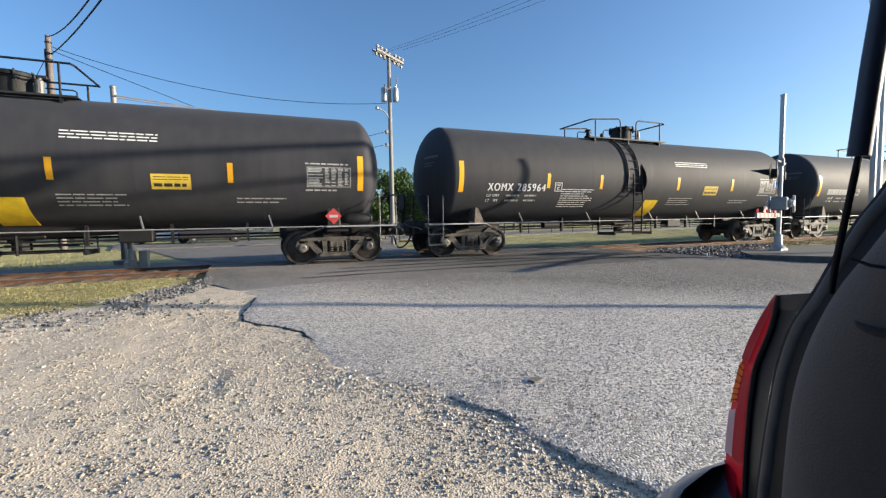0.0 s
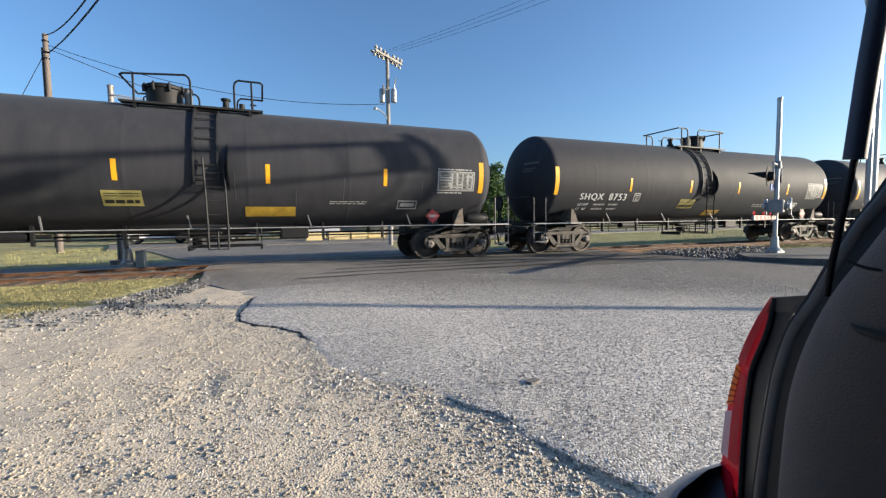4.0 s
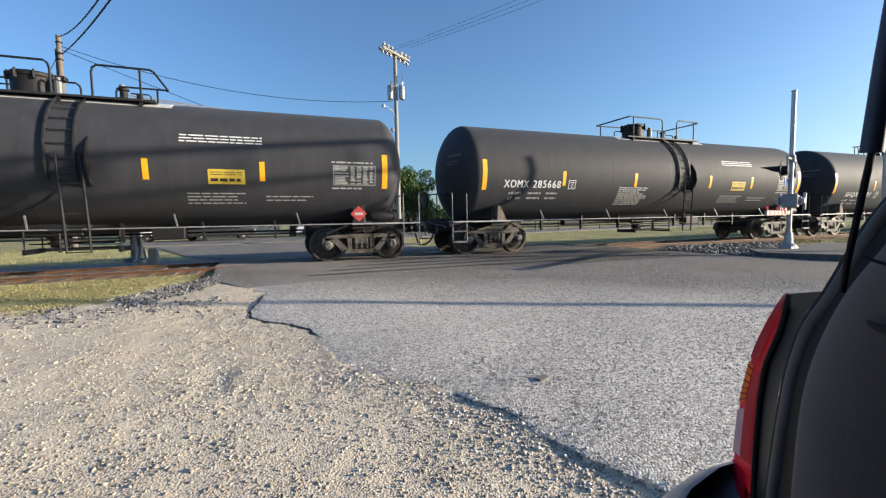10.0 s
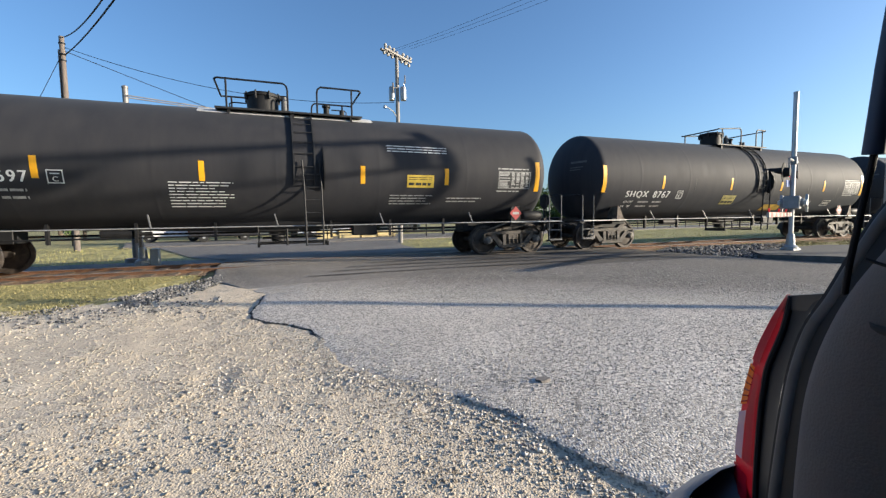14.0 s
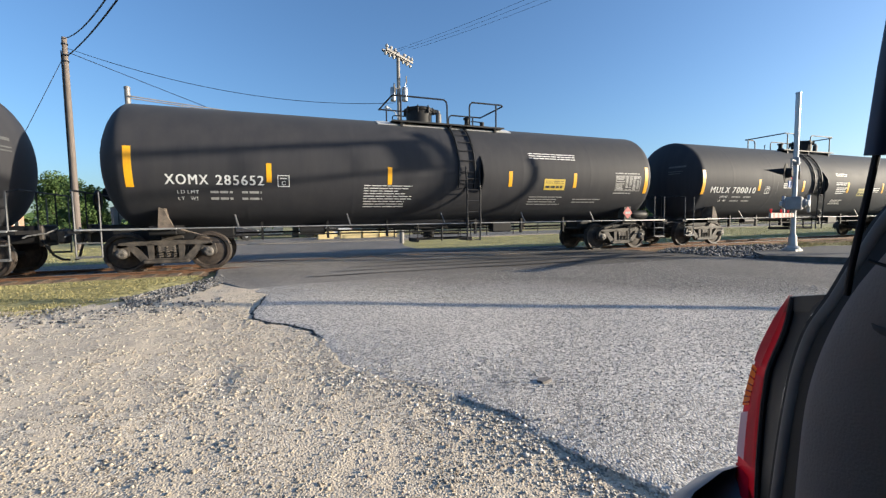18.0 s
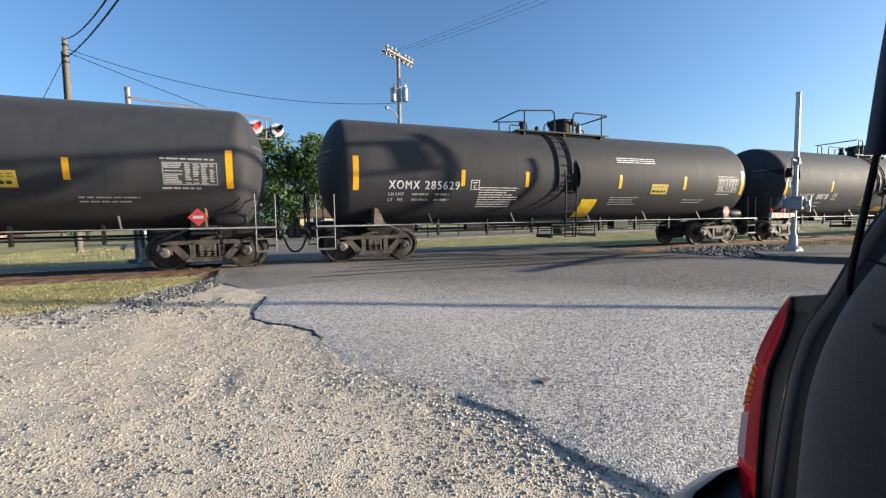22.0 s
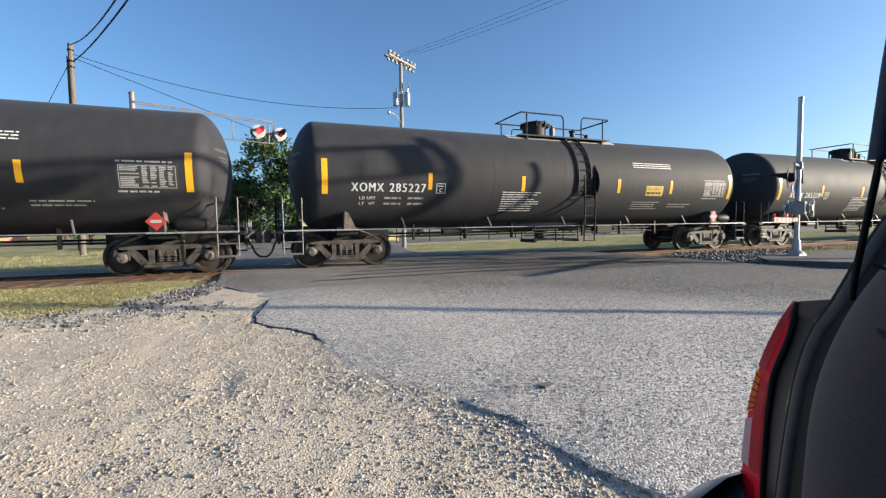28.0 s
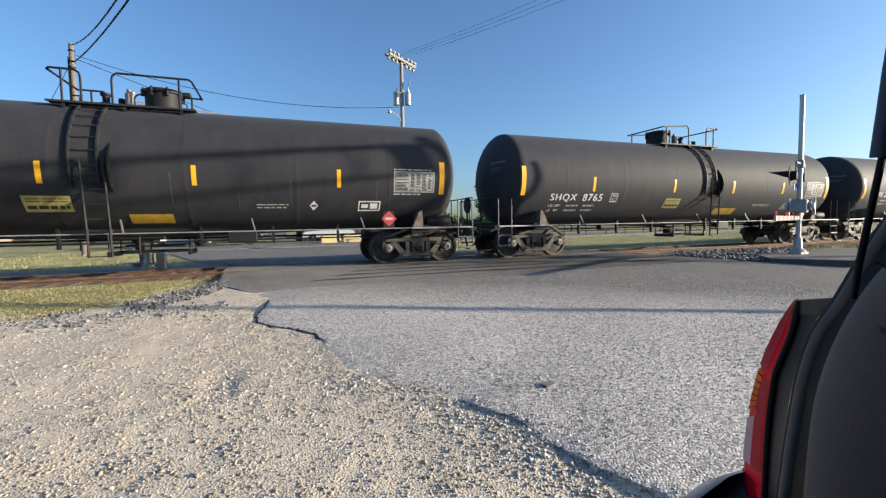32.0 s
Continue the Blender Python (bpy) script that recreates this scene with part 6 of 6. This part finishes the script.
suv = thing("suv", pose(0, 0, 0), "blue-grey suv with its tailgate open and a red tail lamp", "car")
LENS_OUT = [(0.905, 0.945, 0.935), (0.953, 0.95, 0.863), (0.996, 0.95, 0.767), (1.023, 0.95, 0.67), (1.04, 0.95, 0.584), (1.05, 0.95, 0.481), (1.053, 0.95, 0.414), (1.055, 0.95, 0.347)]
LENS_IN = [(0.846, 0.885, 0.942), (0.859, 0.88, 0.861), (0.894, 0.88, 0.765), (0.904, 0.88, 0.70), (0.909, 0.88, 0.655), (0.915, 0.88, 0.531), (0.916, 0.88, 0.428), (0.916, 0.88, 0.34)]
JAMB = [(0.45, 0.80, 1.42), (0.583, 0.80, 1.179), (0.628, 0.80, 1.112), (0.662, 0.80, 1.048), (0.70, 0.80, 0.971), (0.739, 0.80, 0.902), (0.765, 0.80, 0.814), (0.781, 0.80, 0.712), (0.793, 0.80, 0.607), (0.803, 0.80, 0.496), (0.81, 0.80, 0.35)]
TRIM = [(0.36, 0.72, 1.36), (0.521, 0.72, 1.099), (0.543, 0.72, 1.064), (0.576, 0.72, 1.013), (0.607, 0.72, 0.948), (0.632, 0.72, 0.874), (0.647, 0.72, 0.798), (0.654, 0.72, 0.713), (0.659, 0.72, 0.602), (0.66, 0.72, 0.45)]


lamp = band([LENS_OUT, [((a[0] + b[0]) / 2 + 0.004, (a[1] + b[1]) / 2 + 0.004, (a[2] + b[2]) / 2) for a, b in zip(LENS_OUT, LENS_IN)], LENS_IN], 24, M_LENSDARK, "tail_lamp", suv, "tall red tail lamp", )
for z0, z1, k0, k1, m, lab in ((0.735, 0.94, 0.04, 0.62, M_LENSRED, "bright red upper lens"), (0.60, 0.735, 0.02, 0.40, M_LENSORANGE, "amber lens"), (0.45, 0.59, 0.02, 0.42, M_LENSCLEAR, "clear reversing lens"), (0.45, 0.73, 0.50, 0.90, M_LENSRED, "red inner lens"), (0.36, 0.44, 0.02, 0.75, M_LENSRED, "red lower lens")):
    o, i = smooth_line(LENS_OUT, 60), smooth_line(LENS_IN, 60)
    prs = [(a, b) for a, b in zip(o, i) if z0 <= a.z <= z1]
    s = Shape()
    rows = [[V3(*(a + (b - a) * k + Vector((0.002, -0.004, 0)))) for k in (k0, (k0 + k1) / 2, k1)] for a, b in prs]
    s.rings(rows, closed=False, cap0=False, cap1=False)
    part("lens", s, m, lamp, lab, smooth=True)
o, i = smooth_line(LENS_OUT, 60), smooth_line(LENS_IN, 60)
for a, b in [(a, b) for a, b in zip(o, i) if 0.61 <= a.z <= 0.73][::2]:
    part("lens_rib", Shape().tube([V3(*(a + (b - a) * k + Vector((0.0, -0.006, 0)))) for k in (0.03, 0.20, 0.39)], 0.0018, 5), M_LENSDARK, lamp, "dark rib of the amber lens")
part("lens_edge", Shape().tube([V3(*(p + Vector((-0.004, 0.0, 0)))) for p in smooth_line(LENS_IN, 30)], 0.007, 7), M_SEAL, lamp, "black lens gasket", smooth=True)
band([[(r + 0.010, s + 0.014, z) for r, s, z in LENS_IN], [(r * 0.5 + q * 0.5 - 0.02, 0.84, z) for (r, s, z), q in zip(LENS_IN, (0.72, 0.74, 0.765, 0.775, 0.785, 0.795, 0.80, 0.80))], [(0.70, 0.80, 0.971), (0.739, 0.80, 0.902), (0.765, 0.80, 0.814), (0.775, 0.80, 0.76), (0.781, 0.80, 0.712), (0.793, 0.80, 0.607), (0.803, 0.80, 0.496), (0.81, 0.80, 0.35)]], 24, M_GLOSSBLACK, "jamb", suv, "black tail lamp jamb")
part("jamb_cap", Shape().rings([[V3(0.90, 0.945, 0.932), V3(0.846, 0.885, 0.942), V3(0.70, 0.80, 0.975), V3(0.66, 0.93, 0.99)], [V3(0.90, 0.945, 0.90), V3(0.846, 0.885, 0.91), V3(0.70, 0.80, 0.94), V3(0.66, 0.93, 0.95)]]), M_GLOSSBLACK, suv)
J2 = smooth_line(JAMB, 26)
band([[tuple(p + Vector((-0.10, 0.13, 0))) for p in J2], [tuple(p + Vector((-0.02, 0.10, 0))) for p in J2], [tuple(p) for p in J2]], 26, M_SEAL, "pillar", suv, "black rear pillar")
part("door_seal", Shape().tube([V3(*(p + Vector((-0.036, -0.010, 0)))) for p in smooth_line(JAMB, 70)], 0.016, 14), M_DOORSEAL, suv, "black rubber door seal", smooth=True)
T2 = smooth_line(TRIM, 26)
band([J2, [tuple(p + Vector((-0.015, 0.018, 0.0))) for p in T2], [tuple(p) for p in T2]], 26, M_SEAL, "seal_lip", suv)
trim = band([[tuple(p + Vector((a, b, c))) for p in T2] for a, b, c in ((0, 0, 0), (-0.012, -0.022, 0), (-0.035, -0.040, 0), (-0.065, -0.050, 0), (-0.10, -0.052, 0), (-0.15, -0.040, 0), (-0.22, -0.010, 0), (-0.40, 0.03, -0.02), (-1.2, 0.03, -0.05))], 26, M_INTERIOR, "quarter_trim", suv, "grey moulded interior trim")
part("trim_seam", Shape().tube([V3(0.522, 0.664, 1.060), V3(0.50, 0.668, 1.053), V3(0.42, 0.685, 1.045), V3(0.2, 0.74, 1.03)], 0.0025, 5), M_SEAL, trim)
# a bar in darkened trim colour stands in for the hollow's shade
part("grab_recess", Shape().tube([V3(0.514, 0.664, 0.972), V3(0.509, 0.664, 0.967), V3(0.500, 0.665, 0.964), V3(0.485, 0.667, 0.962), V3(0.42, 0.683, 0.959), V3(0.3, 0.70, 0.957)], [0.001, 0.004, 0.006, 0.007, 0.007, 0.007], 10), mat("recess_shade_trim", (0.075, 0.064, 0.056), 0.9, vary=0.1), trim, "moulded recess, its shade given as a dark bar", smooth=True)
part("gas_strut", Shape().tube([V3(0.579, 0.74, 1.215), V3(0.566, 0.74, 1.346), V3(0.552, 0.74, 1.46), V3(0.53, 0.74, 1.68)], 0.0145, 14), mat("blue_grey_strut", (0.045, 0.062, 0.105), 0.5, vary=0.1), suv, "thick tailgate gas strut", smooth=True)
part("strut_rod", Shape().tube([V3(0.628, 0.76, 0.99), V3(0.606, 0.74, 1.045), V3(0.578, 0.74, 1.22)], 0.005, 10), M_DKSTEEL, suv, "thin dark strut rod", smooth=True)
BUMP = [(1.035, 0.96, 0.435), (1.08, 0.96, 0.405), (1.156, 0.945, 0.33), (1.215, 0.93, 0.21), (1.225, 0.92, 0.02), (1.15, 0.92, -0.10)]
band([[(r - 0.5, s + 0.06, z) for r, s, z in BUMP], [(r - 0.06, s + 0.03, z) for r, s, z in BUMP], BUMP, [(r + 0.0, 0.89, z - 0.015) for r, s, z in BUMP], [(r - 0.01, 0.80, z - 0.06) for r, s, z in BUMP], [(r - 0.02, 0.7, z - 0.19) for r, s, z in BUMP], [(r - 0.02, 0.0, z - 0.26) for r, s, z in BUMP], [(r - 0.02, -0.7, z - 0.22) for r, s, z in BUMP], [(r - 0.06, -s, z) for r, s, z in BUMP], [(r - 0.5, -s - 0.06, z) for r, s, z in BUMP]], 14, M_SUVPAINT, "rear_bumper", suv, "blue-grey rear bumper")

BTOP = [(1.035, 0.96, 0.435), (1.08, 0.96, 0.405), (1.156, 0.945, 0.33), (1.205, 0.93, 0.23)]
BIN = [(0.93, 0.93, 0.33), (0.96, 0.90, 0.30), (1.01, 0.85, 0.25), (1.05, 0.80, 0.18)]
band([[tuple(p + Vector((-0.003, -0.003, -0.004))) for p in map(Vector, BTOP)], [tuple(Vector(a) * 0.5 + Vector(b) * 0.5 + Vector((0, 0, 0.03))) for a, b in zip(BTOP, BIN)], BIN], 12, M_SUVPAINT, "bumper_step", suv, "blue-grey top of the bumper corner")


def vbox(r0, r1, s0, s1, z0, z1, bev=0.0):
    sh_ = Shape().box(r0, r1, -s1, -s0, z0, z1, bev=bev)
    m = Matrix.Rotation(REAR, 4, "Z")
    sh_.v = [tuple(m @ Vector(p)) for p in sh_.v]
    return sh_


def arch(r):
    return [(r + 0.43 * math.cos(radians(a)), -0.07 + 0.43 * math.sin(radians(a))) for a in range(-8, 189, 14)]


BODY = [(0.86, 0.93), (0.86, -0.10)] + arch(0.05) + [(-0.45, -0.18), (-2.60, -0.18)] + arch(-3.1) + [(-3.92, -0.10), (-3.98, 0.40), (-3.90, 0.62), (-2.95, 0.78), (-2.45, 0.93)]
for k, lab in ((1, "blue-grey left side panel"), (-1, "blue-grey right side panel")):
    sp = Shape().plate(BODY, "y", -k * 0.955, -k * 0.985)
    sp.v = [tuple(Matrix.Rotation(REAR, 4, "Z") @ Vector(p)) for p in sp.v]
    panel = part("side_panel", sp, M_SUVPAINT, suv, lab)
    a, b = sorted((k * 0.985, k * 0.989))
    for r in (-0.35, -1.42, -2.42):
        part("door_gap", vbox(r, r + 0.008, a, b, -0.05, 0.92), M_SEAL, panel)
    for r in (-0.72, -1.80):
        a2, b2 = sorted((k * 0.985, k * 1.015))
        part("door_handle", vbox(r, r + 0.20, a2, b2, 0.70, 0.735, 0.01), M_SUVPAINT, panel)
    a3, b3 = sorted((k * 0.72, k * 0.77))
    part("roof_rail", vbox(-2.1, 0.1, a3, b3, 1.71, 1.745, 0.01), M_DKSTEEL, suv, "black roof rail")
    a4, b4 = sorted((k * 0.94, k * 1.14))
    part("mirror", vbox(-2.32, -2.20, a4, b4, 0.93, 1.08, 0.02), M_SUVPAINT, suv, "blue-grey door mirror")
    a5, b5 = sorted((k * 0.62, k * 0.92))
    part("headlamp", vbox(-4.04, -3.92, a5, b5, 0.42, 0.60, 0.02), M_GLASS, suv, "dark headlamp")
part("rear_sill", vbox(0.78, 1.16, -0.93, 0.93, -0.16, 0.10, 0.02), M_SUVPAINT, suv)
part("front_bumper", vbox(-4.12, -3.90, -0.92, 0.92, -0.18, 0.40, 0.06), M_SUVPAINT, suv, "blue-grey front bumper")
part("grille", vbox(-4.05, -3.96, -0.55, 0.55, 0.42, 0.60, 0.02), M_BLACKSIGN, suv, "black front grille")
tg = Shape().rings([[V3(0.44, -0.78, 1.70), V3(0.44, 0.78, 1.70), V3(0.50, 0.78, 1.76), V3(0.50, -0.78, 1.76)], [V3(0.86, -0.80, 2.36), V3(0.86, 0.80, 2.36), V3(0.93, 0.80, 2.36), V3(0.93, -0.80, 2.36)]])
gate_ = part("tailgate", tg, M_SUVPAINT, suv, "raised blue-grey tailgate")
part("rear_window", Shape().rings([[V3(0.53, -0.66, 1.79), V3(0.53, 0.66, 1.79), V3(0.545, 0.66, 1.785), V3(0.545, -0.66, 1.785)], [V3(0.78, -0.66, 2.14), V3(0.78, 0.66, 2.14), V3(0.795, 0.66, 2.135), V3(0.795, -0.66, 2.135)]]), M_GLASS, gate_, "dark rear window")
lr = band([[(r, -s, z) for r, s, z in LENS_OUT], [(r, -s, z) for r, s, z in LENS_IN]], 16, M_LENSRED, "tail_lamp", suv, "red right tail lamp")
part("inner_wall", vbox(-2.4, 0.55, -0.72, -0.66, 0.30, 1.60), M_INTERIOR, suv)
part("side_glass", vbox(-2.4, 0.25, 0.90, 0.915, 0.95, 1.62), M_GLASS, suv, "dark tinted side glass")
part("side_glass", vbox(-2.4, 0.25, -0.915, -0.90, 0.95, 1.62), M_GLASS, suv, "dark tinted side glass")
part("roof", vbox(-2.5, 0.42, -0.92, 0.92, 1.62, 1.70, 0.02), M_SUVPAINT, suv, "blue-grey roof")
part("headliner", vbox(-2.4, 0.40, -0.90, 0.90, 1.59, 1.615), M_INTERIOR, suv)
part("cargo_floor", vbox(-2.4, 0.80, -0.92, 0.92, 0.10, 0.16), M_INTERIOR, suv, "dark cargo floor")
part("seat_back", vbox(-1.0, -0.8, -0.7, 0.7, 0.28, 1.25, 0.04), M_INTERIOR, suv, "dark rear seat back")
part("bonnet", vbox(-3.96, -2.5, -0.94, 0.94, 0.0, 0.78, 0.1), M_SUVPAINT, suv)
part("windscreen", vbox(-2.55, -2.45, -0.9, 0.9, 0.85, 1.65), M_GLASS, suv)
for r0 in (-3.1, 0.05):
    for s0 in (-0.90, 0.90):
        c = V3(r0, s0, 0)
        gz = height(c.x, c.y)
        m = Matrix.Translation((c.x, c.y, gz + 0.36)) @ Matrix.Rotation(REAR, 4, "Z")
        w = part("wheel", Shape().lathe([(0.22, -0.11), (0.34, -0.11), (0.36, 0), (0.34, 0.11), (0.22, 0.11)], 22, "y"), M_RUBBER, suv, "black tyre", at=m)
        part("rim", Shape().lathe([(0.02, -0.10), (0.215, -0.08), (0.215, 0.08), (0.02, 0.10)], 16, "y"), M_SILVER, w)


# ---- what moves ----
def motions():
    def run(t):
        for (t0, a), (t1, b) in zip(RUN, RUN[1:]):
            if t <= t1:
                return a + (b - a) * (t - t0) / (t1 - t0)
        return RUN[-1][1]

    for car, back in zip(CARS, BEHIND):
        walk(car, [(t, pose(x - back, TRACK_Y, 0)) for t, x in RUN])
        # the wheels roll while the car is near the crossing
        seen = [k / FPS for k in range(0, 32 * FPS + 1) if -13 < run(k / FPS) - back < 46]
        if not seen:
            continue
        rows = []
        for t in sorted({0.0, *seen, 32.0}):
            c = min(max(t, seen[0]), seen[-1])
            rows.append((t, math.degrees((run(c) - back) / WHEEL_R)))
        for o in car.children_recursive:
            if "turns" in o:
                x, z = o.location.x, o.location.z
                walk(o, [(t, pose(x, 0, z, 0, a, 0)) for t, a in rows])


motions()
